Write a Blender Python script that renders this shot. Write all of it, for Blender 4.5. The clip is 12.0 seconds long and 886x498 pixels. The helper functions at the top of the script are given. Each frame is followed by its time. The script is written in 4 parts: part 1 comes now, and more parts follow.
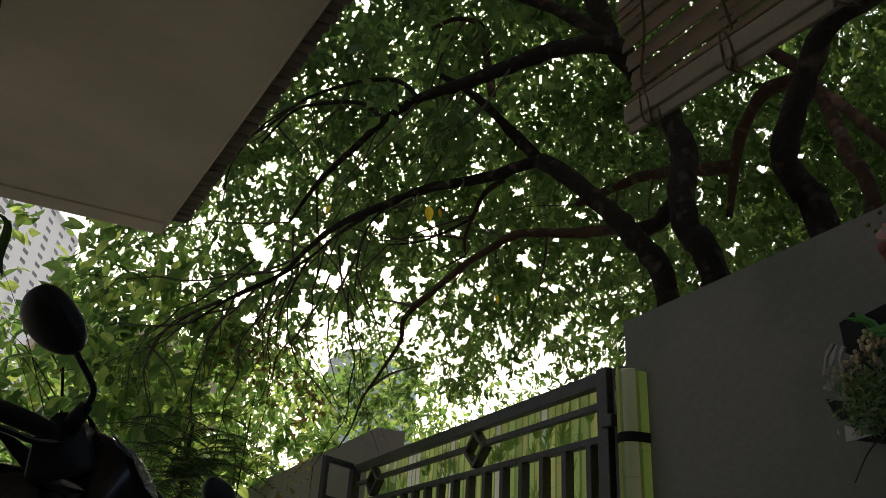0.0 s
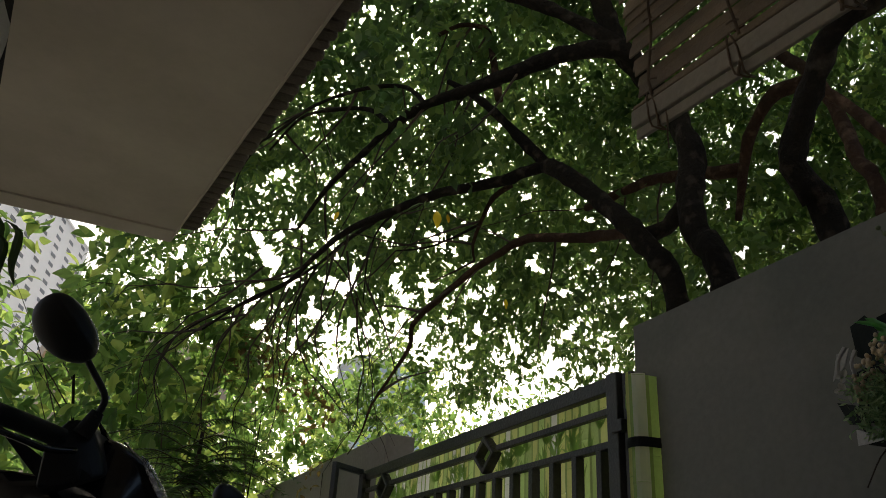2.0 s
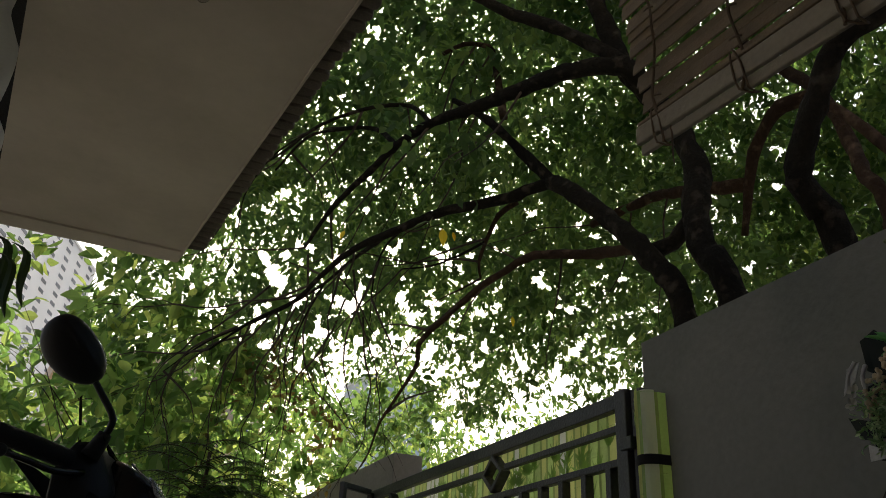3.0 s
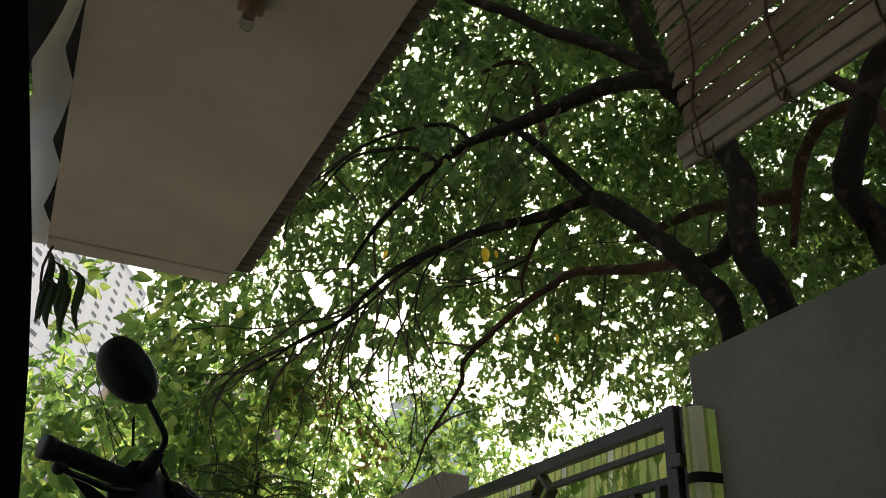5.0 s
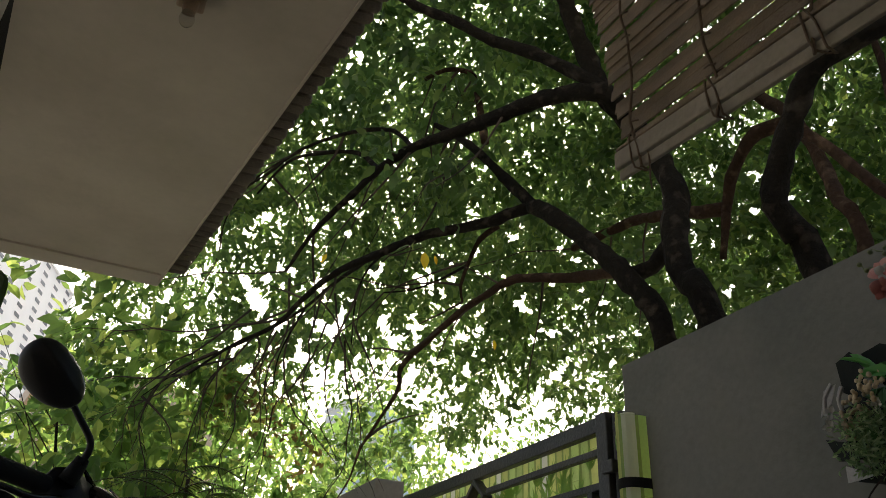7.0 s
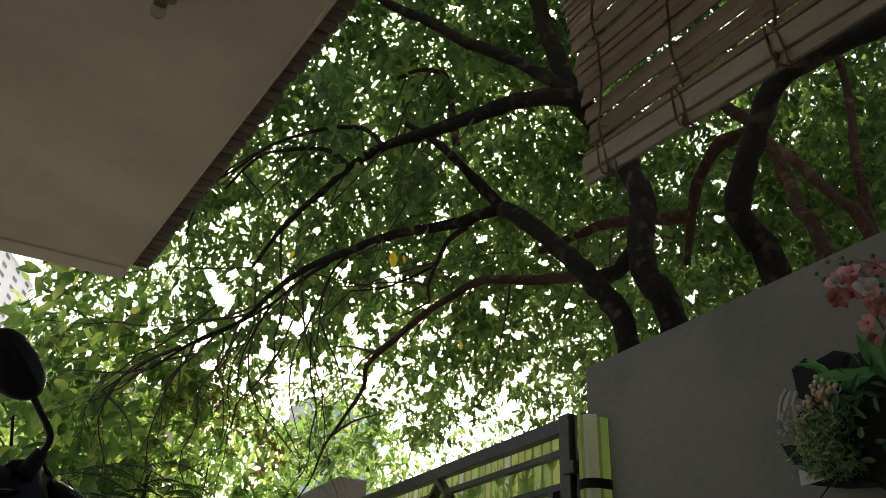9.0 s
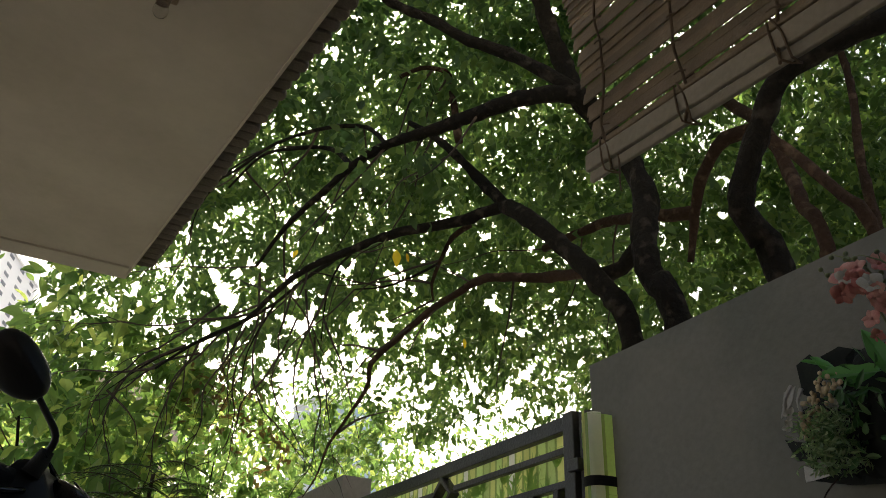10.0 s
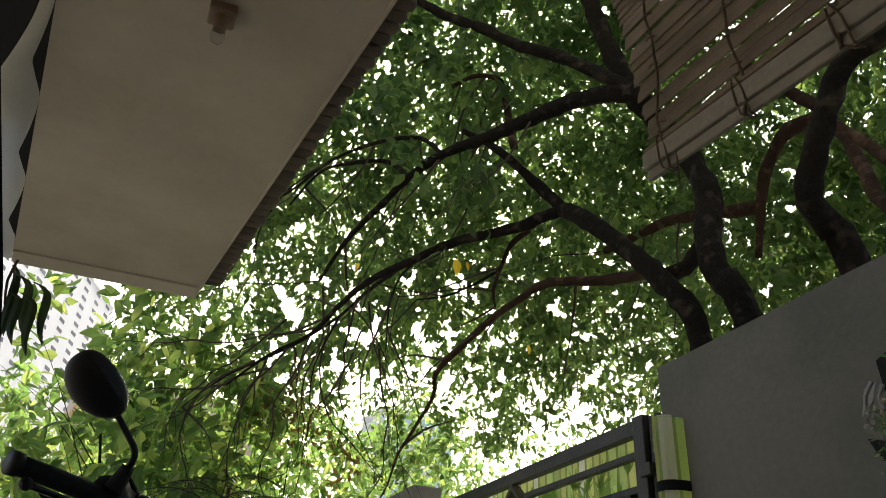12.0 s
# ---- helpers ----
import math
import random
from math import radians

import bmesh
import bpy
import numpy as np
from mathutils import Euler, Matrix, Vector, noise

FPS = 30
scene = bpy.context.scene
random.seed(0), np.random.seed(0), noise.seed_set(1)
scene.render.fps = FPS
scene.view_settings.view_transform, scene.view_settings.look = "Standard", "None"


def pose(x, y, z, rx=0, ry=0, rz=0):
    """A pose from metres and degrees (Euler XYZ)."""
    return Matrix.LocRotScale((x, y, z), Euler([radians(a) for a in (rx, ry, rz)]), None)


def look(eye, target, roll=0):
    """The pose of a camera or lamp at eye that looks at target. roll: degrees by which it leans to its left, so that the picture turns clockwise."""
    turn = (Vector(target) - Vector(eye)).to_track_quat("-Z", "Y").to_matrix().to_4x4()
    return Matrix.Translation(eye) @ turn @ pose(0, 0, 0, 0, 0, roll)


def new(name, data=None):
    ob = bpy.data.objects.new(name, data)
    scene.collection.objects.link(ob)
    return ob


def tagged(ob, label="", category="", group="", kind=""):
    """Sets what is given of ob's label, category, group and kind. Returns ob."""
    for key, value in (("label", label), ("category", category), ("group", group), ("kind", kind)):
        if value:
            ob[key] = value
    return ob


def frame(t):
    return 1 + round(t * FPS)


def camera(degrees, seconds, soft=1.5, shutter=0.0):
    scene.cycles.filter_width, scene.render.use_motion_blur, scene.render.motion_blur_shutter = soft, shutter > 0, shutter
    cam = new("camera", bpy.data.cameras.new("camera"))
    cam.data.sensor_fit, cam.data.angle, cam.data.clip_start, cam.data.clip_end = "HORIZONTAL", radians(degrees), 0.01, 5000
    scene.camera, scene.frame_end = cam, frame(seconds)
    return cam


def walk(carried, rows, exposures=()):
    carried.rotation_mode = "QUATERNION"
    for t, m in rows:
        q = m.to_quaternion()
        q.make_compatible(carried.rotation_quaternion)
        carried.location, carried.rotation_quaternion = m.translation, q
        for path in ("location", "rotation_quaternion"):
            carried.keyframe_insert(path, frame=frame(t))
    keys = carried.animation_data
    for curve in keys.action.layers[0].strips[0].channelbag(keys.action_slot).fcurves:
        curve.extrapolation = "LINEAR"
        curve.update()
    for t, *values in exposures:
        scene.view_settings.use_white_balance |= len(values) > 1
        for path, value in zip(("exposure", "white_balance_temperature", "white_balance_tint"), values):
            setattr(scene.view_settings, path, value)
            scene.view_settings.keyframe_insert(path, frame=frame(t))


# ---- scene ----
cam = camera(60.0, 12.0, soft=0.6)
PATH = [
    (0, (0.3463, 0.3400, 1.0156), (1.0925, 1.9867, 1.8711), 3.69),
    (0.5, (0.3453, 0.3389, 1.0154), (1.0940, 1.9900, 1.8598), 3.42),
    (1, (0.3443, 0.3377, 1.0151), (1.0652, 1.9941, 1.8734), 3.07),
    (1.5, (0.3442, 0.3371, 1.0154), (1.0635, 1.9944, 1.8734), 3.40),
    (2, (0.3445, 0.3374, 1.0160), (1.0681, 1.9882, 1.8826), 3.60),
    (2.5, (0.3442, 0.3380, 1.0166), (1.0634, 1.9837, 1.8965), 3.66),
    (3, (0.3434, 0.3373, 1.0157), (1.0424, 1.9769, 1.9230), 3.30),
    (3.2, (0.3429, 0.3373, 1.0153), (1.0069, 1.9811, 1.9411), 3.08),
    (4.8, (0.3417, 0.3280, 1.0100), (0.9369, 1.9936, 1.9434), 4.17),
    (5, (0.3416, 0.3278, 1.0099), (0.9276, 1.9912, 1.9532), 3.94),
    (5.5, (0.3410, 0.3280, 1.0103), (0.9258, 1.9944, 1.9490), 3.86),
    (6, (0.3411, 0.3290, 1.0105), (0.9662, 1.9758, 1.9579), 3.44),
    (6.5, (0.3407, 0.3290, 1.0102), (0.9957, 1.9684, 1.9500), 3.13),
    (7, (0.3407, 0.3285, 1.0096), (1.0675, 1.9229, 1.9738), 2.67),
    (8.8, (0.3373, 0.3194, 1.0031), (1.1444, 1.8786, 1.9610), 2.58),
    (9, (0.3373, 0.3194, 1.0031), (1.1364, 1.8765, 1.9710), 2.78),
    (9.5, (0.3374, 0.3196, 1.0034), (1.1357, 1.8813, 1.9645), 2.65),
    (10, (0.3373, 0.3189, 1.0032), (1.1300, 1.8823, 1.9663), 2.60),
    (10.5, (0.3374, 0.3176, 1.0025), (1.0832, 1.8875, 1.9921), 2.77),
    (11, (0.3376, 0.3160, 1.0016), (1.0168, 1.9182, 1.9874), 3.43),
    (11.5, (0.3387, 0.3156, 1.0014), (0.9932, 1.9345, 1.9766), 3.18),
    (12, (0.3391, 0.3155, 1.0014), (0.9858, 1.9374, 1.9769), 2.57),
]
walk(cam, [(t, look(eye, target, roll)) for t, eye, target, roll in PATH], exposures=[(0, 0.0, 6500, 8), (3, 0.13, 6500, 8), (5, 0.52, 6500, 8), (9.5, 0.78, 6650, 8), (12, 0.91, 6500, 8)])

# ---------------------------------------------------------------- light
world = bpy.data.worlds.new("sky")
scene.world = world
world.use_nodes = True
wn = world.node_tree
sky = wn.nodes.new("ShaderNodeTexSky")
sky.sky_type, sky.sun_disc = "NISHITA", False
sky.sun_elevation, sky.sun_rotation = radians(38), radians(20)
sky.air_density, sky.dust_density, sky.ozone_density = 1.0, 5.0, 1.0
wn.links.new(sky.outputs[0], wn.nodes["Background"].inputs[0])
wn.nodes["Background"].inputs[1].default_value = 0.15
sun = new("sun", bpy.data.lights.new("sun", "SUN"))
sun.data.energy, sun.data.angle, sun.data.color = 4.5, radians(10), (1.0, 0.93, 0.82)
sun.matrix_world = look((0, 0, 20), (-0.270, -0.740, 20 - 0.616))


# ---------------------------------------------------------------- materials
def material(name, colour, rough=0.7, vary=0.25, scale=6.0, bump=0.15, metal=0.0, second=None, stain=0.8, per_object=0.0, coat=0.0):
    """Two scales of variation in colour and a fine relief."""
    m = bpy.data.materials.new(name)
    m.use_nodes = True
    nt = m.node_tree
    bsdf = nt.nodes["Principled BSDF"]
    co = nt.nodes.new("ShaderNodeTexCoord")
    big, fine = nt.nodes.new("ShaderNodeTexNoise"), nt.nodes.new("ShaderNodeTexNoise")
    big.inputs["Scale"].default_value, big.inputs["Detail"].default_value = scale * stain * 0.3, 5
    fine.inputs["Scale"].default_value, fine.inputs["Detail"].default_value = scale * 12, 6
    for n in (big, fine):
        nt.links.new(co.outputs["Object"], n.inputs["Vector"])
    mix = nt.nodes.new("ShaderNodeMix")
    mix.data_type = "RGBA"
    c2 = second or tuple(c * (1 - vary * 1.6) for c in colour)
    mix.inputs[6].default_value = (*colour, 1)
    mix.inputs[7].default_value = (*c2, 1)
    ramp = nt.nodes.new("ShaderNodeValToRGB")
    ramp.color_ramp.elements[0].position, ramp.color_ramp.elements[1].position = 0.38, 0.68
    nt.links.new(big.outputs[0], ramp.inputs[0])
    nt.links.new(ramp.outputs[0], mix.inputs[0])
    hsv = nt.nodes.new("ShaderNodeHueSaturation")
    mr = nt.nodes.new("ShaderNodeMapRange")
    mr.inputs[3].default_value, mr.inputs[4].default_value = 1 - vary, 1 + vary
    nt.links.new(fine.outputs[0], mr.inputs[0])
    last = mr.outputs[0]
    if per_object:
        info = nt.nodes.new("ShaderNodeObjectInfo")
        m2 = nt.nodes.new("ShaderNodeMapRange")
        m2.inputs[3].default_value, m2.inputs[4].default_value = 1 - per_object, 1 + per_object
        nt.links.new(info.outputs["Random"], m2.inputs[0])
        mul = nt.nodes.new("ShaderNodeMath")
        mul.operation = "MULTIPLY"
        nt.links.new(last, mul.inputs[0])
        nt.links.new(m2.outputs[0], mul.inputs[1])
        last = mul.outputs[0]
    nt.links.new(last, hsv.inputs["Value"])
    nt.links.new(mix.outputs[2], hsv.inputs["Color"])
    nt.links.new(hsv.outputs[0], bsdf.inputs["Base Color"])
    bsdf.inputs["Roughness"].default_value, bsdf.inputs["Metallic"].default_value = rough, metal
    bsdf.inputs["Coat Weight"].default_value = coat
    if bump:
        b = nt.nodes.new("ShaderNodeBump")
        b.inputs["Strength"].default_value, b.inputs["Distance"].default_value = bump, 0.01
        nt.links.new(fine.outputs[0], b.inputs["Height"])
        nt.links.new(b.outputs[0], bsdf.inputs["Normal"])
    return m


def leaf_material(name, a, b, c, through_light=0.5, gloss=0.35):
    """Leaves: each blade its own green, some light passing through."""
    m = bpy.data.materials.new(name)
    m.use_nodes = True
    nt = m.node_tree
    bsdf, out = nt.nodes["Principled BSDF"], nt.nodes["Material Output"]
    geo = nt.nodes.new("ShaderNodeNewGeometry")
    ramp = nt.nodes.new("ShaderNodeValToRGB")
    e = ramp.color_ramp.elements
    e[0].color, e[1].color = (*a, 1), (*c, 1)
    e[1].position = 1.0
    mid = e.new(0.6)
    mid.color = (*b, 1)
    nt.links.new(geo.outputs["Random Per Island"], ramp.inputs[0])
    nt.links.new(ramp.outputs[0], bsdf.inputs["Base Color"])
    bsdf.inputs["Roughness"].default_value = gloss
    tr = nt.nodes.new("ShaderNodeBsdfTranslucent")
    warm = nt.nodes.new("ShaderNodeMix")
    warm.data_type, warm.blend_type = "RGBA", "MULTIPLY"
    warm.inputs[0].default_value = 1.0
    warm.inputs[7].default_value = (2.4, 2.5, 1.4, 1)
    nt.links.new(ramp.outputs[0], warm.inputs[6])
    nt.links.new(warm.outputs[2], tr.inputs[0])
    mix = nt.nodes.new("ShaderNodeMixShader")
    mix.inputs[0].default_value = through_light
    nt.links.new(bsdf.outputs[0], mix.inputs[1])
    nt.links.new(tr.outputs[0], mix.inputs[2])
    nt.links.new(mix.outputs[0], out.inputs[0])
    return m


def see_through(m, share):
    """Lets light from behind glow through a thin sheet."""
    nt = m.node_tree
    bsdf, out = nt.nodes["Principled BSDF"], nt.nodes["Material Output"]
    tr, mix = nt.nodes.new("ShaderNodeBsdfTranslucent"), nt.nodes.new("ShaderNodeMixShader")
    nt.links.new(bsdf.inputs["Base Color"].links[0].from_socket, tr.inputs[0])
    mix.inputs[0].default_value = share
    nt.links.new(bsdf.outputs[0], mix.inputs[1])
    nt.links.new(tr.outputs[0], mix.inputs[2])
    nt.links.new(mix.outputs[0], out.inputs[0])
    return m


M_SLAB = material("cream_painted_concrete", (0.54, 0.475, 0.39), 0.85, 0.07, 2.0, 0.2, second=(0.42, 0.365, 0.295), stain=2.6)
M_WALL = material("grey_painted_render", (0.180, 0.173, 0.147), 0.85, 0.16, 3.5, 0.35, second=(0.088, 0.097, 0.083), stain=1.2)
# The brown of this wall includes the warm light that falls on it.
M_WALL_FAR = material("warm_lit_brown_render", (0.34, 0.30, 0.26), 0.9, 0.2, 3.0, 0.35, second=(0.20, 0.175, 0.15))
M_REFLECT = material("bumpy_mirror_glints", (0.75, 0.76, 0.78), 0.08, 0.3, 12, 1.0, metal=1.0)
M_HOUSE = material("pale_house_paint", (0.6, 0.57, 0.52), 0.85, 0.08, 2.0, 0.1)
M_FLOOR = material("cement_floor", (0.30, 0.29, 0.27), 0.8, 0.2, 3.0, 0.2)
M_GROUND = material("street_ground", (0.24, 0.22, 0.18), 0.9, 0.25, 0.8, 0.2)
M_TILE = material("weathered_brown_roof_edge", (0.15, 0.118, 0.092), 0.85, 0.4, 14, 0.5, second=(0.07, 0.054, 0.044), per_object=0.2)
M_IRON = material("black_painted_iron", (0.024, 0.022, 0.022), 0.45, 0.5, 7, 0.35, second=(0.06, 0.052, 0.046))
M_SLAT = material("weathered_bamboo_slat", (0.245, 0.18, 0.115), 0.7, 0.35, 18, 0.35, second=(0.135, 0.098, 0.06), per_object=0.18)
M_BOARD = material("pale_blind_board", (0.30, 0.255, 0.195), 0.6, 0.2, 8, 0.25)
M_CORD = material("brown_twine", (0.16, 0.11, 0.07), 0.9, 0.3, 40, 0.5)


def bark(name, dark, mid, pale):
    """Furrowed bark: blotches, lichen-pale patches and coarse relief."""
    m = material(name, mid, 0.95, 0.45, 4, 0.0, second=dark)
    nt = m.node_tree
    bsdf = nt.nodes["Principled BSDF"]
    bsdf.inputs["Specular IOR Level"].default_value = 0.15
    co = nt.nodes.new("ShaderNodeTexCoord")
    patch, rough = nt.nodes.new("ShaderNodeTexNoise"), nt.nodes.new("ShaderNodeTexNoise")
    patch.inputs["Scale"].default_value, patch.inputs["Detail"].default_value = 14, 6
    rough.inputs["Scale"].default_value, rough.inputs["Detail"].default_value, rough.inputs["Roughness"].default_value = 26, 8, 0.7
    for n in (patch, rough):
        nt.links.new(co.outputs["Object"], n.inputs["Vector"])
    ramp = nt.nodes.new("ShaderNodeValToRGB")
    ramp.color_ramp.elements[0].position, ramp.color_ramp.elements[1].position = 0.55, 0.72
    nt.links.new(patch.outputs[0], ramp.inputs[0])
    mix = nt.nodes.new("ShaderNodeMix")
    mix.data_type = "RGBA"
    old = bsdf.inputs["Base Color"].links[0].from_socket
    nt.links.new(ramp.outputs[0], mix.inputs[0])
    nt.links.new(old, mix.inputs[6])
    mix.inputs[7].default_value = (*pale, 1)
    nt.links.new(mix.outputs[2], bsdf.inputs["Base Color"])
    bump = nt.nodes.new("ShaderNodeBump")
    bump.inputs["Strength"].default_value, bump.inputs["Distance"].default_value = 0.9, 0.035
    nt.links.new(rough.outputs[0], bump.inputs["Height"])
    nt.links.new(bump.outputs[0], bsdf.inputs["Normal"])
    return m


M_BARK = bark("dark_bark", (0.010, 0.008, 0.006), (0.024, 0.019, 0.013), (0.07, 0.056, 0.04))
# Lighter, redder copy of the bark; its tone carries warm light on some limbs.
M_BARK2 = bark("sunlit_reddish_bark", (0.028, 0.017, 0.011), (0.075, 0.043, 0.026), (0.16, 0.10, 0.062))
M_TWIG = material("twig_bark", (0.075, 0.05, 0.035), 0.9, 0.4, 20, 0.4)
M_PLASTIC = material("black_satin_plastic", (0.007, 0.007, 0.008), 0.55, 0.2, 30, 0.1)
M_GLOSS = material("glossy_black_paint", (0.006, 0.006, 0.008), 0.2, 0.1, 10, 0.0, coat=0.3)
M_RUBBER = material("black_rubber", (0.015, 0.015, 0.015), 0.8, 0.2, 40, 0.4)
M_CHROME = material("chrome", (0.7, 0.7, 0.72), 0.15, 0.05, 10, 0.0, metal=1.0)
M_MIRROR = material("mirror_glass", (0.85, 0.86, 0.88), 0.03, 0.0, 5, 0.0, metal=1.0)
# Lighter than the slab it tore from: the stronger light is in this colour.
M_CLOTH = material("lit_canopy_sheet", (0.80, 0.77, 0.72), 0.9, 0.08, 6, 0.2)
see_through(M_CLOTH, 0.2)
M_DARK = material("black_cloth", (0.012, 0.012, 0.012), 0.95, 0.3, 20, 0.4)
M_PORCELAIN = material("old_lamp_socket", (0.30, 0.20, 0.13), 0.5, 0.3, 20, 0.2)
M_TOWER = material("white_tower_paint", (0.90, 0.90, 0.90), 0.7, 0.04, 0.3, 0.0)
M_PANE = material("grey_window_pane", (0.12, 0.14, 0.17), 0.7, 0.2, 1.0, 0.0, per_object=0.3)
M_GLASSB = material("blue_glass_facade", (0.82, 0.93, 0.97), 0.3, 0.04, 0.5, 0.0, metal=0.0, per_object=0.08)
M_BAMBOO_Y = material("printed_bamboo_yellow", (0.86, 0.88, 0.36), 0.45, 0.08, 8, 0.0, second=(0.74, 0.82, 0.28), per_object=0.12)
M_BAMBOO_W = material("printed_bamboo_pale", (0.93, 0.93, 0.84), 0.45, 0.05, 8, 0.0, per_object=0.1)
M_BAMBOO_G = material("printed_bamboo_green", (0.52, 0.70, 0.24), 0.45, 0.12, 8, 0.0, second=(0.66, 0.80, 0.32), per_object=0.2)
for m in (M_BAMBOO_Y, M_BAMBOO_W, M_BAMBOO_G):
    see_through(m, 0.8)
M_BAMBOO_EDGE = see_through(material("printed_bamboo_shade", (0.42, 0.55, 0.18), 0.45, 0.15, 8, 0.0, second=(0.32, 0.46, 0.13)), 0.6)
M_PRINT = see_through(material("printed_leaf_green", (0.42, 0.63, 0.19), 0.5, 0.2, 20, 0.0), 0.7)
M_PINK = material("faded_pink_petal", (0.43, 0.14, 0.125), 0.65, 0.3, 45, 0.1, second=(0.52, 0.33, 0.27))
M_PETAL = material("dusty_white_petal", (0.42, 0.40, 0.35), 0.7, 0.2, 30, 0.1)
M_BERRY = material("dusty_beige_bud", (0.50, 0.39, 0.25), 0.7, 0.25, 30, 0.1)
M_STEM = material("plastic_stem", (0.13, 0.15, 0.06), 0.6, 0.25, 20, 0.1)
M_PAPER = material("dusty_wrap_paper", (0.42, 0.40, 0.38), 0.8, 0.25, 14, 0.2)
M_ROLLED = material("dark_wrap_leaf_and_hollow", (0.010, 0.013, 0.010), 0.95, 0.3, 12, 0.1)
L_TREE = leaf_material("tree_leaf", (0.038, 0.067, 0.031), (0.067, 0.110, 0.047), (0.125, 0.168, 0.068), 0.64)
L_SHRUB = leaf_material("shrub_leaf", (0.052, 0.094, 0.038), (0.115, 0.172, 0.068), (0.25, 0.275, 0.115), 0.68)
L_FERN = leaf_material("feathery_leaf", (0.03, 0.06, 0.015), (0.045, 0.08, 0.02), (0.06, 0.10, 0.025), 0.3)
L_YELLOW = leaf_material("yellow_leaf", (0.55, 0.36, 0.03), (0.6, 0.42, 0.04), (0.6, 0.3, 0.03), 0.5)
L_BROWN = leaf_material("brown_leaf", (0.08, 0.055, 0.025), (0.11, 0.075, 0.032), (0.14, 0.11, 0.04), 0.4)
L_PLASTIC = leaf_material("plastic_leaf", (0.03, 0.09, 0.03), (0.05, 0.14, 0.04), (0.12, 0.2, 0.09), 0.15)
L_PALE = leaf_material("pale_plastic_leaf", (0.10, 0.18, 0.08), (0.18, 0.27, 0.13), (0.36, 0.42, 0.27), 0.2)
L_STRAP = leaf_material("strap_plastic_leaf", (0.07, 0.22, 0.05), (0.08, 0.25, 0.06), (0.10, 0.28, 0.07), 0.15)
L_BLADE = leaf_material("blade_leaf", (0.02, 0.035, 0.012), (0.03, 0.05, 0.018), (0.05, 0.07, 0.02), 0.2)


# ---------------------------------------------------------------- building blocks
def thing(name, at, label, category, group="", kind=""):
    ob = new(name)
    ob.location = at
    ob.empty_display_size = 0.1
    return tagged(ob, label, category, group, kind)


def origin(ob):
    total = Vector((0, 0, 0))
    while ob is not None:
        total += ob.location
        ob = ob.parent
    return total


def link(name, me, mat, parent=None, label="", smooth=False):
    if mat is not None and not me.materials:
        me.materials.append(mat)
    if smooth:
        me.polygons.foreach_set("use_smooth", [True] * len(me.polygons))
    ob = new(name, me)
    if parent is not None:
        ob.parent = parent
    if label:
        ob["label"] = label
    return ob


def part(name, bm, mat, parent=None, label="", smooth=False):
    """One bmesh, in world coordinates, as one mesh under a thing or a part."""
    if parent is not None:
        bmesh.ops.translate(bm, verts=bm.verts, vec=-origin(parent))
    me = bpy.data.meshes.new(name)
    bm.to_mesh(me)
    bm.free()
    return link(name, me, mat, parent, label, smooth)


def box(lo, hi, bevel=0.0, bm=None, turn=None):
    bm = bm or bmesh.new()
    size = Vector(hi) - Vector(lo)
    mid = (Vector(hi) + Vector(lo)) / 2
    m = Matrix.Translation(mid) @ (turn or Matrix()) @ Matrix.Diagonal((*size, 1))
    r = bmesh.ops.create_cube(bm, size=1, matrix=m)
    if bevel:
        edges = list({e for v in r["verts"] for e in v.link_edges})
        bmesh.ops.bevel(bm, geom=edges, offset=bevel, segments=2, affect="EDGES", profile=0.5)
    return bm


def smooth_line(pts, step=0.06):
    """A Catmull-Rom line through the points, about a step apart; also gives how far along each point lies."""
    p = [Vector(q) for q in pts]
    p = [p[0] * 2 - p[1]] + p + [p[-1] * 2 - p[-2]]
    out = []
    for i in range(1, len(p) - 2):
        n = max(2, int((p[i + 1] - p[i]).length / step))
        for k in range(n):
            t = k / n
            a, b, c, d = p[i - 1], p[i], p[i + 1], p[i + 2]
            out.append(0.5 * ((2 * b) + (c - a) * t + (2 * a - 5 * b + 4 * c - d) * t * t + (3 * b - a - 3 * c + d) * t ** 3))
    out.append(p[-2])
    return out


def tube(pts, r0, r1, sides=10, bm=None, step=0.06, rough=0.0, flat=1.0, curve=True):
    """A tapered limb along a line."""
    bm = bm or bmesh.new()
    line = smooth_line(pts, step) if curve else [Vector(q) for q in pts]
    n = len(line)
    rings = []
    up = Vector((0.31, 0.22, 0.92))
    for i, c in enumerate(line):
        way = (line[min(i + 1, n - 1)] - line[max(i - 1, 0)]).normalized()
        u = way.cross(up)
        u = u.normalized() if u.length > 0.05 else way.orthogonal().normalized()
        v = way.cross(u)
        r = r0 + (r1 - r0) * i / max(1, n - 1)
        ring = []
        for k in range(sides):
            a = 2 * math.pi * k / sides
            d = u * math.cos(a) + v * math.sin(a) * flat
            q = r * (1 + rough * noise.noise((c + d * r) * (2.5 / max(r, 0.02)) * 0.35) * 1.6) if rough else r
            ring.append(bm.verts.new(c + d * q))
        rings.append(ring)
    for a, b in zip(rings, rings[1:]):
        for k in range(sides):
            bm.faces.new((a[k], a[(k + 1) % sides], b[(k + 1) % sides], b[k]))
    bm.faces.new(rings[0][::-1])
    bm.faces.new(rings[-1])
    return bm


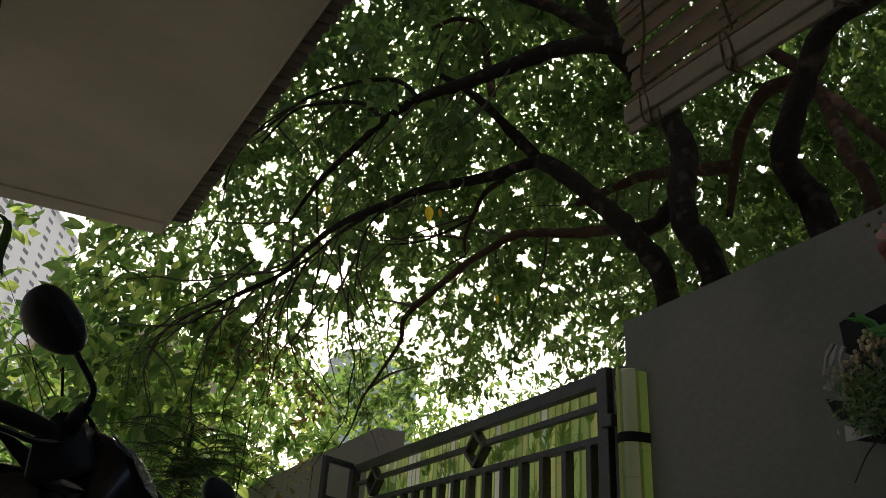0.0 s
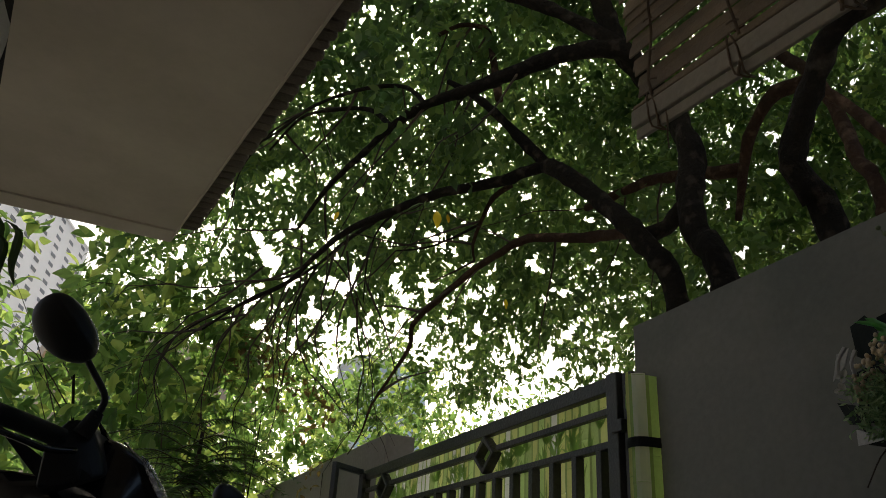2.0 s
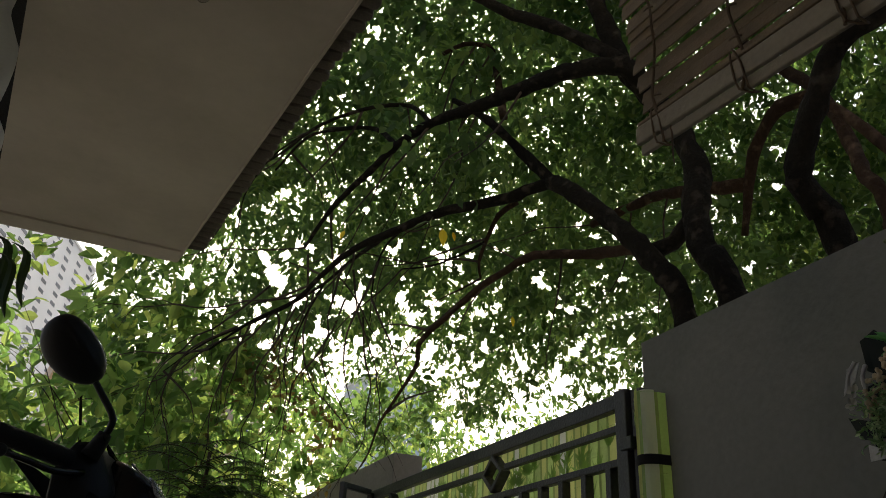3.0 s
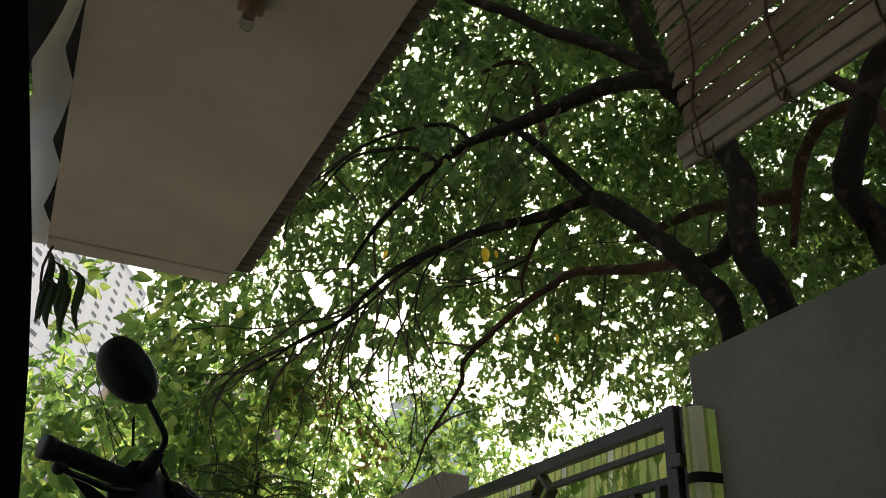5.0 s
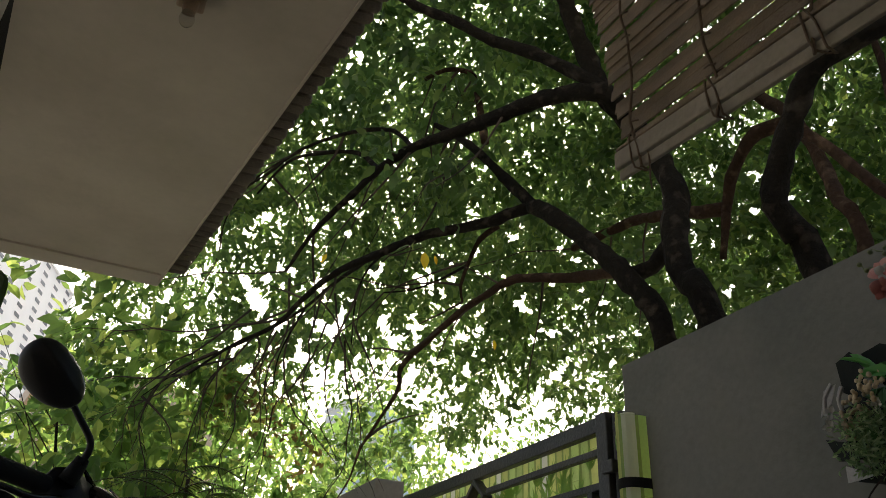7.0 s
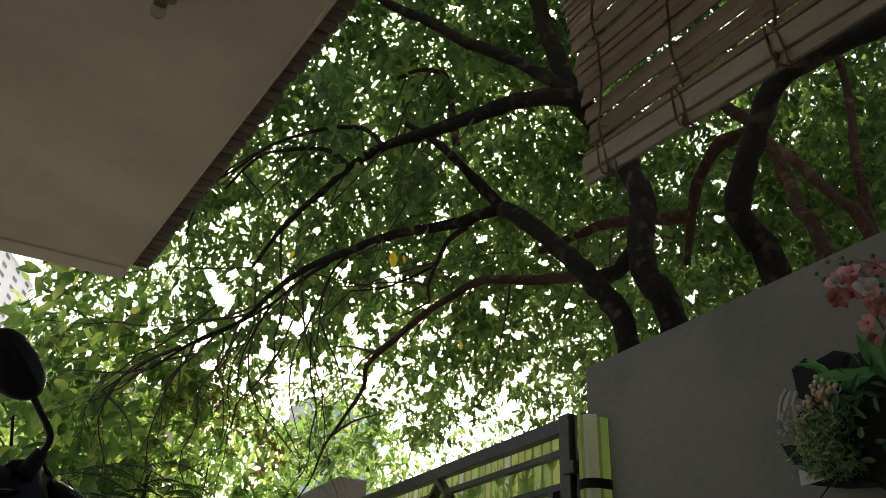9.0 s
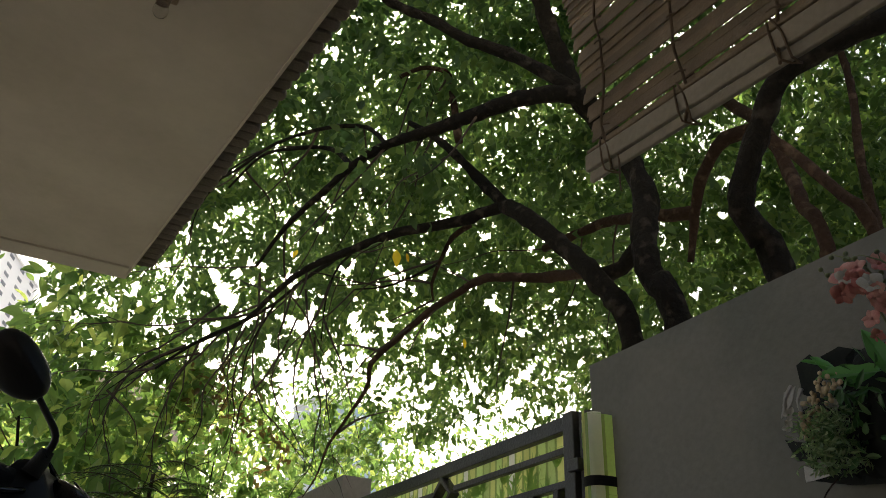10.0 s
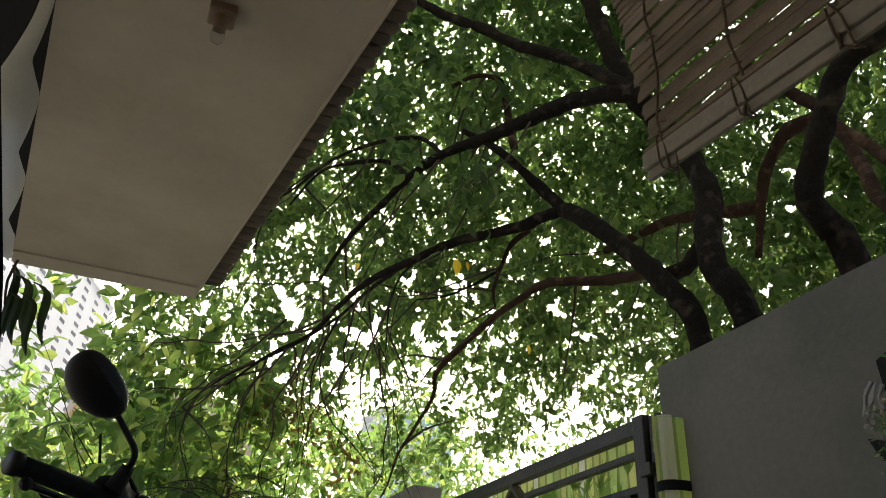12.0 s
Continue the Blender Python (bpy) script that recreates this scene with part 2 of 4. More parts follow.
def prism(outline, lo, hi, axis="z", bm=None):
    """An outline of two coordinates drawn out along the third."""
    bm = bm or bmesh.new()

    def at(a, b, c):
        return {"z": (a, b, c), "y": (a, c, b), "x": (c, a, b)}[axis]
    low = [bm.verts.new(at(a, b, lo)) for a, b in outline]
    top = [bm.verts.new(at(a, b, hi)) for a, b in outline]
    n = len(outline)
    for i in range(n):
        bm.faces.new((low[i], low[(i + 1) % n], top[(i + 1) % n], top[i]))
    bm.faces.new(low[::-1])
    bm.faces.new(top)
    bmesh.ops.recalc_face_normals(bm, faces=bm.faces)
    return bm


BLADE = np.array([(0, 0, 0), (-0.36, 0.25, 0.05), (0.36, 0.25, 0.05), (0, 0.3, -0.02), (-0.46, 0.52, 0.04), (0.46, 0.52, 0.04),
                  (0, 0.58, -0.04), (-0.26, 0.8, -0.02), (0.26, 0.8, -0.02), (0, 1.0, -0.16)])
BLADE_F = [(0, 3, 1), (0, 2, 3), (1, 3, 6, 4), (3, 2, 5, 6), (4, 6, 9, 7), (6, 5, 8, 9)]


PLAIN = np.array([(0, 0, 0), (-0.42, 0.3, 0.05), (0.42, 0.3, 0.05), (-0.38, 0.66, 0.0), (0.38, 0.66, 0.0), (0, 1.0, -0.14)])
PLAIN_F = [(0, 2, 1), (1, 2, 4, 3), (3, 4, 5)]


def leaves(name, base, way, face, length, width, mat, parent=None, label="", BLADE=BLADE, BLADE_F=BLADE_F):
    """Many leaf blades in one mesh: base points, directions, facing normals, lengths and widths."""
    n = len(base)
    way = way / np.linalg.norm(way, axis=1, keepdims=True)
    side = np.cross(way, face)
    side /= np.maximum(np.linalg.norm(side, axis=1, keepdims=True), 1e-6)
    nor = np.cross(side, way)
    v = (base[:, None, :] + side[:, None, :] * (BLADE[None, :, 0, None] * width[:, None, None])
         + way[:, None, :] * (BLADE[None, :, 1, None] * length[:, None, None])
         + nor[:, None, :] * (BLADE[None, :, 2, None] * length[:, None, None]))
    if parent is not None:
        v = v - np.array(origin(parent))
    faces = [tuple(i + k * len(BLADE) for i in f) for k in range(n) for f in BLADE_F]
    me = bpy.data.meshes.new(name)
    me.from_pydata(v.reshape(-1, 3).tolist(), [], faces)
    return link(name, me, mat, parent, label)


# About where the camera stands; crown gaps are carved to fit its view.
CAMERA_SPOT = np.array((0.34, 0.33, 1.01))


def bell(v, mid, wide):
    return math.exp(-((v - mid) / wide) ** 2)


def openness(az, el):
    """How much sky shows between the leaves, tuned to the camera's view: by bearing and height in degrees."""
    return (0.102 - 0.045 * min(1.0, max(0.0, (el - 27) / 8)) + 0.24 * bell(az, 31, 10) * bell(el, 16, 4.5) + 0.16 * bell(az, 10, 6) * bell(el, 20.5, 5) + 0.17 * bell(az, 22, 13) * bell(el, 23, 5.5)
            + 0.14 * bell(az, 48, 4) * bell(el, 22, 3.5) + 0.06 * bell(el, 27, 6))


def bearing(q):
    """Bearing and height of a point from the camera spot, in degrees."""
    d = np.array(q) - CAMERA_SPOT
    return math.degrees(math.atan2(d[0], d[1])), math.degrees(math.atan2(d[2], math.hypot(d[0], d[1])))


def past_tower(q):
    """True in the stretch of growth thinned so that the camera sees the far tower."""
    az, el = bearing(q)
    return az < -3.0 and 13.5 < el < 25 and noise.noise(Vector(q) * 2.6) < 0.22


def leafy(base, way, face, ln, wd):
    """Drops leaves along rays from the camera, so that its gaps stay clear through all layers."""
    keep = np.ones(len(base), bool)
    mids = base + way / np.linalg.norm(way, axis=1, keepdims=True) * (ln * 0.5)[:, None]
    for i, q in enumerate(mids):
        d = q - CAMERA_SPOT
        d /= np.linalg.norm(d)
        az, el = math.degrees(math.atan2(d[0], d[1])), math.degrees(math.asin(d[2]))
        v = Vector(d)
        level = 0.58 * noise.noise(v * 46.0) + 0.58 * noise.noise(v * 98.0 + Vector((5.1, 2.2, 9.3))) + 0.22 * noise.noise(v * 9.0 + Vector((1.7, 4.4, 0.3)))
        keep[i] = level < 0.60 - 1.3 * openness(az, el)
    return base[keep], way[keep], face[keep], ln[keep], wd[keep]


def sprays(centres, rng, per=11, reach=0.16, length=0.10, width=0.42, droop=0.55):
    """Leaves in sprays round twig ends: bases, directions, normals, lengths, widths."""
    n = len(centres)
    c = np.repeat(centres, per, axis=0)
    twig = rng.normal(size=(n, 3)) + np.array((0, 0, -0.5))
    twig /= np.linalg.norm(twig, axis=1, keepdims=True)
    t = np.repeat(twig, per, axis=0)
    along = rng.uniform(-1, 1, size=(n * per, 1)) * reach
    way = rng.normal(size=(n * per, 3)) + 0.6 * t + np.array((0, 0, -droop))
    face = rng.normal(size=(n * per, 3)) * 0.7 + np.array((0, 0, 1.0))
    ln = length * rng.uniform(0.6, 1.25, size=n * per)
    return c + t * along + rng.normal(size=(n * per, 3)) * reach * 0.25, way, face, ln, ln * width * rng.uniform(0.8, 1.15, size=n * per)


# ---------------------------------------------------------------- setting
part_ground = bmesh.new()
bmesh.ops.create_grid(part_ground, x_segments=2, y_segments=2, size=900)
tagged(part("ground", part_ground, M_GROUND), "dusty grey-brown street ground", "ground", kind="structure")
tagged(part("floor", box((-4.0, -3.0, 0.0), (2.1, 6.4, 0.06)), M_FLOOR), "grey cement carport floor", "floor", kind="structure")
# Notch added low at the end so that the wrapped sheet is lit from behind.
near_wall = prism([(-3.0, 0), (2.41, 0), (2.41, 1.80), (2.52, 1.80), (2.52, 2.042), (-3.0, 2.042)], 2.10, 2.25, "x")
tagged(part("wall_boundary_near", near_wall, M_WALL), "grey rendered boundary wall beside the gate", "wall", kind="structure")
tagged(part("wall_boundary_far", box((2.25, 5.47, 0), (2.47, 16.0, 2.176), 0.008), M_WALL_FAR), "brown-grey rendered boundary wall beyond the gate, warm light in its tone", "wall", kind="structure")
tagged(part("wall_house_back", box((-4.0, -3.15, 0), (2.1, -3.0, 3.2)), M_HOUSE), "pale plain house wall", "wall", kind="structure")
tagged(part("wall_house_side", box((-4.15, -3.15, 0), (-4.0, 4.4, 3.2)), M_HOUSE), "pale plain house wall", "wall", kind="structure")


# Unseen block added above the house to keep sun off the yard.
tagged(part("wall_shade_block", box((-4.15, -3.6, 3.2), (2.3, -0.4, 6.6)), M_HOUSE), "pale plain block added out of view to shade the yard", "wall", kind="structure")


def slab_edge_right(y):
    return 0.513 + (4.567 - y) * 0.1147


def slab_edge_left(y):
    return -0.441 + (4.56 - y) * 0.1213


ceiling = prism([(slab_edge_right(-3.0), -3.0), (slab_edge_right(4.567), 4.567), (-0.441, 4.56), (slab_edge_left(-3.0), -3.0)], 2.85, 2.99)
# the raised drip edge along the far end
prism([(slab_edge_right(4.40) - 0.02, 4.40), (slab_edge_right(4.55) - 0.004, 4.55), (-0.43, 4.545), (-0.42, 4.40)], 2.838, 2.852, bm=ceiling)
prism([(slab_edge_right(0.2) - 0.012, 0.2), (slab_edge_right(0.2) + 0.001, 0.2), (slab_edge_right(4.55) + 0.001, 4.55), (slab_edge_right(4.55) - 0.008, 4.55)], 2.842, 2.853, bm=ceiling)
tagged(part("ceiling", ceiling, M_SLAB), "cream painted concrete canopy slab, underside slightly stained", "ceiling", kind="structure")
tagged(part("ceiling_porch", prism([(1.40, -3.0), (1.40, 1.0), (0.93, 1.0), (1.385, -3.0)], 2.85, 2.99), M_SLAB), "cream painted porch ceiling", "ceiling", kind="structure")
tagged(part("ceiling_side", prism([(-0.6, 1.2), (-4.0, 1.2), (-4.0, -3.0), (0.4, -3.0), (0.0, 1.0)], 3.0, 3.1), M_HOUSE), "pale house ceiling", "ceiling", kind="structure")

# ---------------------------------------------------------------- roof edge beside the canopy slab
edge = thing("roof_edge", (0.6, 3.0, 2.88), "weathered dark brown ribbed roof edge along the canopy", "roof edge", kind="structure")
rib = prism([(0, -0.029), (0.07, -0.030), (0.088, -0.022), (0.096, 0.0), (0.088, 0.022), (0.07, 0.030), (0, 0.029)], -0.014, 0.02)
bmesh.ops.bevel(rib, geom=[e for e in rib.edges if abs(e.verts[0].co.z - e.verts[1].co.z) < 1e-4], offset=0.005, segments=1, affect="EDGES")
rib_mesh = bpy.data.meshes.new("tile")
rib.to_mesh(rib_mesh)
rib.free()
rng = random.Random(4)
y = 0.2
while y < 4.40:
    ob = link("tile", rib_mesh, M_TILE, edge)
    ob.matrix_local = Matrix.Translation(Vector((slab_edge_right(y) + 0.003, y, 2.89 + rng.uniform(-0.005, 0.005))) - Vector((0.6, 3.0, 2.88))) @ pose(0, 0, 0, rng.uniform(-3, 3), rng.uniform(-4, 4), -6.5 + rng.uniform(-2, 2)) @ Matrix.Diagonal((0.55 + 0.45 * (y - 0.2) / 4.2 + rng.uniform(-0.05, 0.05), 1, 1, 1))
    y += 0.0625
part("gutter_board", prism([(slab_edge_right(0.2), 0.2), (slab_edge_right(0.2) + 0.04, 0.2), (slab_edge_right(4.4) + 0.085, 4.4), (slab_edge_right(4.4), 4.4)], 2.911, 2.97), M_TILE, edge)

# ---------------------------------------------------------------- lamp socket on the ceiling
lamp = thing("ceiling_lamp", (0.318, 2.262, 2.85), "old brown lamp socket with a clear unlit bulb", "lamp")
part("socket_base", box((0.275, 2.219, 2.812), (0.361, 2.305, 2.85), 0.008), M_PORCELAIN, lamp)
part("socket", tube([(0.318, 2.262, 2.812), (0.318, 2.262, 2.765)], 0.026, 0.02, 16, curve=False), M_PORCELAIN, lamp)
M_GLASS = bpy.data.materials.new("clear_bulb_glass")
M_GLASS.use_nodes = True
g = M_GLASS.node_tree.nodes["Principled BSDF"]
g.inputs["Transmission Weight"].default_value, g.inputs["Roughness"].default_value, g.inputs["IOR"].default_value = 1.0, 0.02, 1.12
bulb = bmesh.new()
bmesh.ops.create_uvsphere(bulb, u_segments=20, v_segments=12, radius=0.024, matrix=Matrix.Translation((0.318, 2.262, 2.740)) @ Matrix.Diagonal((1, 1, 1.25, 1)))
part("bulb", bulb, M_GLASS, lamp, "clear glass bulb", True)

# ---------------------------------------------------------------- cloth along the canopy's inner edge
cloth = bmesh.new()
rows = []
TEARS = ((2.10, 2.32), (2.42, 2.98), (3.05, 3.62), (3.70, 4.25))
for i in range(87):
    y = 1.95 + i * 0.03
    gap = 0.0
    for a, c in TEARS:
        if a < y < c:
            gap = (0.012 if a < 2.2 else 0.040) * (1 - abs(2 * ((y - a) / (c - a)) ** 1.5 - 1))
    x0 = slab_edge_left(y) - gap - 0.001
    wide = max(0.004, min(0.30, 0.135 * (y - 2.15)))
    rows.append([cloth.verts.new((x0 - wide * f, y, 2.853 - 0.35 * gap - 0.09 * f * f)) for f in (0, 0.15, 0.3, 0.5, 0.7, 0.85, 1.0)])
for a, b in zip(rows, rows[1:]):
    for k in range(6):
        cloth.faces.new((a[k], a[k + 1], b[k + 1], b[k]))
bmesh.ops.solidify(cloth, geom=cloth.faces[:], thickness=0.003)
tagged(part("ceiling_sheet", cloth, M_CLOTH, smooth=True), "torn sheet curling away from the canopy edge, off-white for the stronger light on it", "sheet")
# Black strip added above the tears; it stands for the shade inside them.
slit_strip = prism([(slab_edge_left(1.9) - 0.09, 1.9), (slab_edge_left(1.9) - 0.004, 1.9), (slab_edge_left(4.5) - 0.004, 4.5), (slab_edge_left(4.5) - 0.09, 4.5)], 2.90, 2.985)
tagged(part("gutter", slit_strip, M_DARK), "black strip added behind the torn sheet for the shade in its slits", "gutter", kind="structure")
# Made-up black sheet that fills the dark corner beside the canopy.
tagged(part("dark_corner_sheet", box((-1.9, 0.9, 2.99), (0.25, 3.2, 3.03)), M_DARK), "black sheet added to fill the dark corner beside the canopy", "roof", kind="structure")

# ---------------------------------------------------------------- dark curtain beside the camera
cur = bmesh.new()
rows = []
for i in range(25):
    z = 0.75 + i * 0.075
    f = max(0.0, (z - 1.25))
    # The edge leans and kinks to fit the dark outline in the camera's view.
    edge_x = 0.222 - 0.26 * f if z > 1.25 else 0.222 + 0.20 * (1.25 - z)
    edge_y = 0.98 - 0.6 * f if z > 1.25 else 0.98 + 0.25 * (1.25 - z)
    rows.append([cur.verts.new((edge_x - 0.05 * j, edge_y - 0.012 * j + 0.016 * math.sin(j * 1.9 + z * 1.5), z)) for j in range(12)])
for a, b in zip(rows, rows[1:]):
    for k in range(11):
        cur.faces.new((a[k], a[k + 1], b[k + 1], b[k]))
bmesh.ops.solidify(cur, geom=cur.faces[:], thickness=0.004)
tagged(part("curtain", cur, M_DARK, smooth=True), "black cloth curtain hanging in loose folds from the ceiling", "curtain")

# ---------------------------------------------------------------- bamboo blind
BX = 1.15


def blind_bottom(y):
    return 1.843 - (1.300 - y) * 0.105


blind = thing("bamboo_blind", (BX, 0.3, 2.85), "weathered bamboo slat blind hanging half rolled down", "blind")
Y0, Y1 = -0.6, 1.298
rng = random.Random(7)
skew = math.atan(0.105)


def slat(name, z0, z1, mat, thick=0.004, y1=Y1, dx=0.0, label="", tilt=(-3, 3)):
    """One slat across the blind between two heights, given at its far end."""
    bm = bmesh.new()
    h = (z1 - z0)
    bm = box((-thick / 2, -(y1 - Y0) / 2, -h / 2), (thick / 2, (y1 - Y0) / 2, h / 2), min(thick, h) * 0.3)
    c = Vector((BX + dx, (Y0 + y1) / 2, (z0 + z1) / 2 - (y1 - Y0) / 2 * 0.105))
    bmesh.ops.transform(bm, verts=bm.verts, matrix=Matrix.Translation(c) @ pose(0, 0, 0, math.degrees(skew), rng.uniform(*tilt), 0))
    return part(name, bm, mat, blind, label)


slat("bottom_board", 1.843, 1.865, M_BOARD, 0.010, label="pale wooden bottom board")
slat("bottom_board", 1.868, 1.905, M_BOARD, 0.012, y1=Y1 + 0.004, dx=-0.004, label="pale wooden bottom board")
slat("bottom_rod", 1.908, 1.915, M_SLAT, 0.010, dx=-0.008)
z = 1.919
i = 0
while z < 2.80:
    h = rng.choice((0.024, 0.027, 0.031))
    slat("slat", z, z + h, M_SLAT, 0.004, Y1 - rng.uniform(0, 0.010) + (z - 1.92) * 0.165, rng.uniform(-0.002, 0.002), tilt=(4, 11))
    z += h + (0.0065 if i == 4 else 0.003 if i in (0, 1) else rng.choice((-0.0045, -0.004, -0.0035)))
    i += 1
for yy in (1.235, 1.035, 0.84, 0.60, 0.3):
    pts = [(BX - 0.008 + 0.004 * math.sin(k * 2.3 + yy * 5), yy + 0.008 * math.sin(k * 1.3 + yy * 9), blind_bottom(yy) - 0.002 + k * 0.055) for k in range(18)]
    part("cord", tube(pts, 0.0028, 0.0028, 6), M_CORD, blind)
    zb = blind_bottom(yy)
    part("cord_loop", tube([(BX - 0.010, yy + 0.010, zb + 0.09), (BX - 0.013, yy - 0.006, zb + 0.05), (BX - 0.011, yy - 0.012, zb - 0.004), (BX + 0.010, yy - 0.012, zb - 0.006),
                            (BX - 0.012, yy + 0.006, zb + 0.004), (BX - 0.014, yy + 0.012, zb + 0.05), (BX - 0.010, yy + 0.016, zb + 0.085)], 0.002, 0.002, 6, step=0.02), M_CORD, blind)
    for k in range(14):
        zz = zb + 0.10 + k * 0.036 + rng.uniform(-0.006, 0.006)
        if k % 2 == 0:
            part("knot", tube([(BX - 0.008, yy - 0.012, zz), (BX - 0.012, yy, zz + 0.004), (BX - 0.008, yy + 0.014, zz + 0.009)], 0.002, 0.0015, 5, step=0.01), M_CORD, blind)
part("loose_end", tube([(BX - 0.004, 1.21, 1.86), (BX - 0.008, 1.205, 1.83), (BX - 0.004, 1.212, 1.80), (BX - 0.008, 1.206, 1.775)], 0.0022, 0.0014, 6, step=0.015), M_CORD, blind)
part("headrail", box((BX - 0.025, Y0, 2.80), (BX + 0.025, Y1, 2.85), 0.005), M_SLAT, blind)

# ---------------------------------------------------------------- gate
GX = 2.10
gate = thing("metal_gate", (GX, 2.65, 0.06), "black painted iron gate with diamond ornaments, closed", "gate")


def iron(name, lo, hi, parent, bevel=0.004, label=""):
    return part(name, box(lo, hi, bevel), M_IRON, parent, label)


iron("post", (GX - 0.03, 2.600, 0.06), (GX + 0.025, 2.665, 1.885), gate)
iron("hinge_post", (GX - 0.012, 2.530, 0.06), (GX + 0.03, 2.588, 1.875), gate)
iron("end_post", (GX - 0.02, 5.345, 0.06), (GX + 0.02, 5.395, 1.88), gate)
iron("latch", (GX - 0.045, 2.560, 1.655), (GX - 0.012, 2.625, 1.70), gate)
iron("top_rail", (GX - 0.02, 2.665, 1.822), (GX + 0.02, 5.345, 1.880), gate)
iron("low_rail", (GX - 0.018, 2.665, 1.612), (GX + 0.018, 5.345, 1.640), gate)
iron("bottom_rail", (GX - 0.02, 2.665, 0.14), (GX + 0.02, 5.345, 0.18), gate)


def diamond(yc, zc, parent, ry=0.105, rz=0.09, w=0.022):
    bm = bmesh.new()
    ring = [(yc + ry, zc), (yc, zc + rz), (yc - ry, zc), (yc, zc - rz)]
    inner = [(yc + (p - yc) * (1 - w / ry * 1.3), zc + (q - zc) * (1 - w / rz * 1.3)) for p, q in ring]
    v = [[bm.verts.new((x, p, q)) for p, q in loop] for x in (GX - 0.026, GX + 0.026) for loop in (ring, inner)]
    fo, fi, bo, bi = v
    for k in range(4):
        n = (k + 1) % 4
        bm.faces.new((fo[k], fo[n], fi[n], fi[k]))
        bm.faces.new((bo[n], bo[k], bi[k], bi[n]))
        bm.faces.new((fo[n], fo[k], bo[k], bo[n]))
        bm.faces.new((fi[k], fi[n], bi[n], bi[k]))
    bmesh.ops.recalc_face_normals(bm, faces=bm.faces)
    bmesh.ops.bevel(bm, geom=bm.edges[:], offset=0.003, segments=1, affect="EDGES")
    return part("diamond", bm, M_IRON, parent)


diamond(3.66, 1.732, gate)
diamond(5.02, 1.732, gate)
for a, b in ((2.665, 3.552), (3.768, 4.912), (5.128, 5.345)):
    iron("mid_rail", (GX - 0.014, a, 1.738), (GX + 0.014, b, 1.765), gate)
y = 2.72
bar_mesh = None
while y < 5.34:
    if bar_mesh is None:
        first = part("bar", box((GX - 0.022, y, 0.18), (GX + 0.018, y + 0.032, 1.612), 0.003), M_IRON, gate)
        bar_mesh, y_first = first.data, y
    else:
        ob = link("bar", bar_mesh, M_IRON, gate)
        ob.location = (0, y - y_first, 0)
    y += 0.1625

wing = thing("gate_wing", (2.08, 5.40, 0.06), "narrow black iron gate wing folded inwards", "gate")
wa, wb = Vector((2.075, 5.36, 0)), Vector((1.805, 5.175, 0))
wturn = Matrix.Rotation(math.atan2(wb.y - wa.y, wb.x - wa.x), 4, "Z")
wl = (wb - wa).length


def wing_bar(name, a, b, z0, z1, depth=0.035):
    bm = box((a, -depth / 2, z0), (b, depth / 2, z1), 0.003)
    bmesh.ops.transform(bm, verts=bm.verts, matrix=Matrix.Translation(wa) @ wturn)
    return part(name, bm, M_IRON, wing)


wing_bar("post", wl - 0.035, wl, 0.06, 1.88)
wing_bar("post", 0.0, 0.03, 0.06, 1.86)
wing_bar("rail", 0.03, wl - 0.035, 1.845, 1.88)
wing_bar("rail", 0.03, wl - 0.035, 1.612, 1.640)
wing_bar("rail", 0.03, wl - 0.035, 0.14, 0.18)
wing_bar("bar", 0.10, 0.12, 0.18, 1.612)
wing_bar("bar", 0.20, 0.22, 0.18, 1.612)


# printed bamboo sheet behind the bars, its end wrapped round the wall's corner
sheet = thing("bamboo_print_sheet", (2.15, 4.0, 0.1), "plastic screen sheet printed with green and yellow bamboo", "screen")
corner = [(2.150, 5.33), (2.150, 2.70), (2.138, 2.61), (2.105, 2.565), (2.064, 2.535), (2.034, 2.495), (2.018, 2.467), (2.016, 2.442), (2.030, 2.422), (2.060, 2.411), (2.098, 2.407)]
line = smooth_line([(*p, 0) for p in corner], 0.02)
run = [0.0]
for a, b in zip(line, line[1:]):
    run.append(run[-1] + (b - a).length)


def on_line(s):
    s = min(max(s, 0), run[-1] - 1e-5)
    k = max(i for i, r in enumerate(run) if r <= s)
    k = min(k, len(line) - 2)
    f = (s - run[k]) / max(1e-6, run[k + 1] - run[k])
    way = (line[k + 1] - line[k]).normalized()
    return line[k].lerp(line[k + 1], f), Vector((way.y, -way.x, 0)) * 1.0


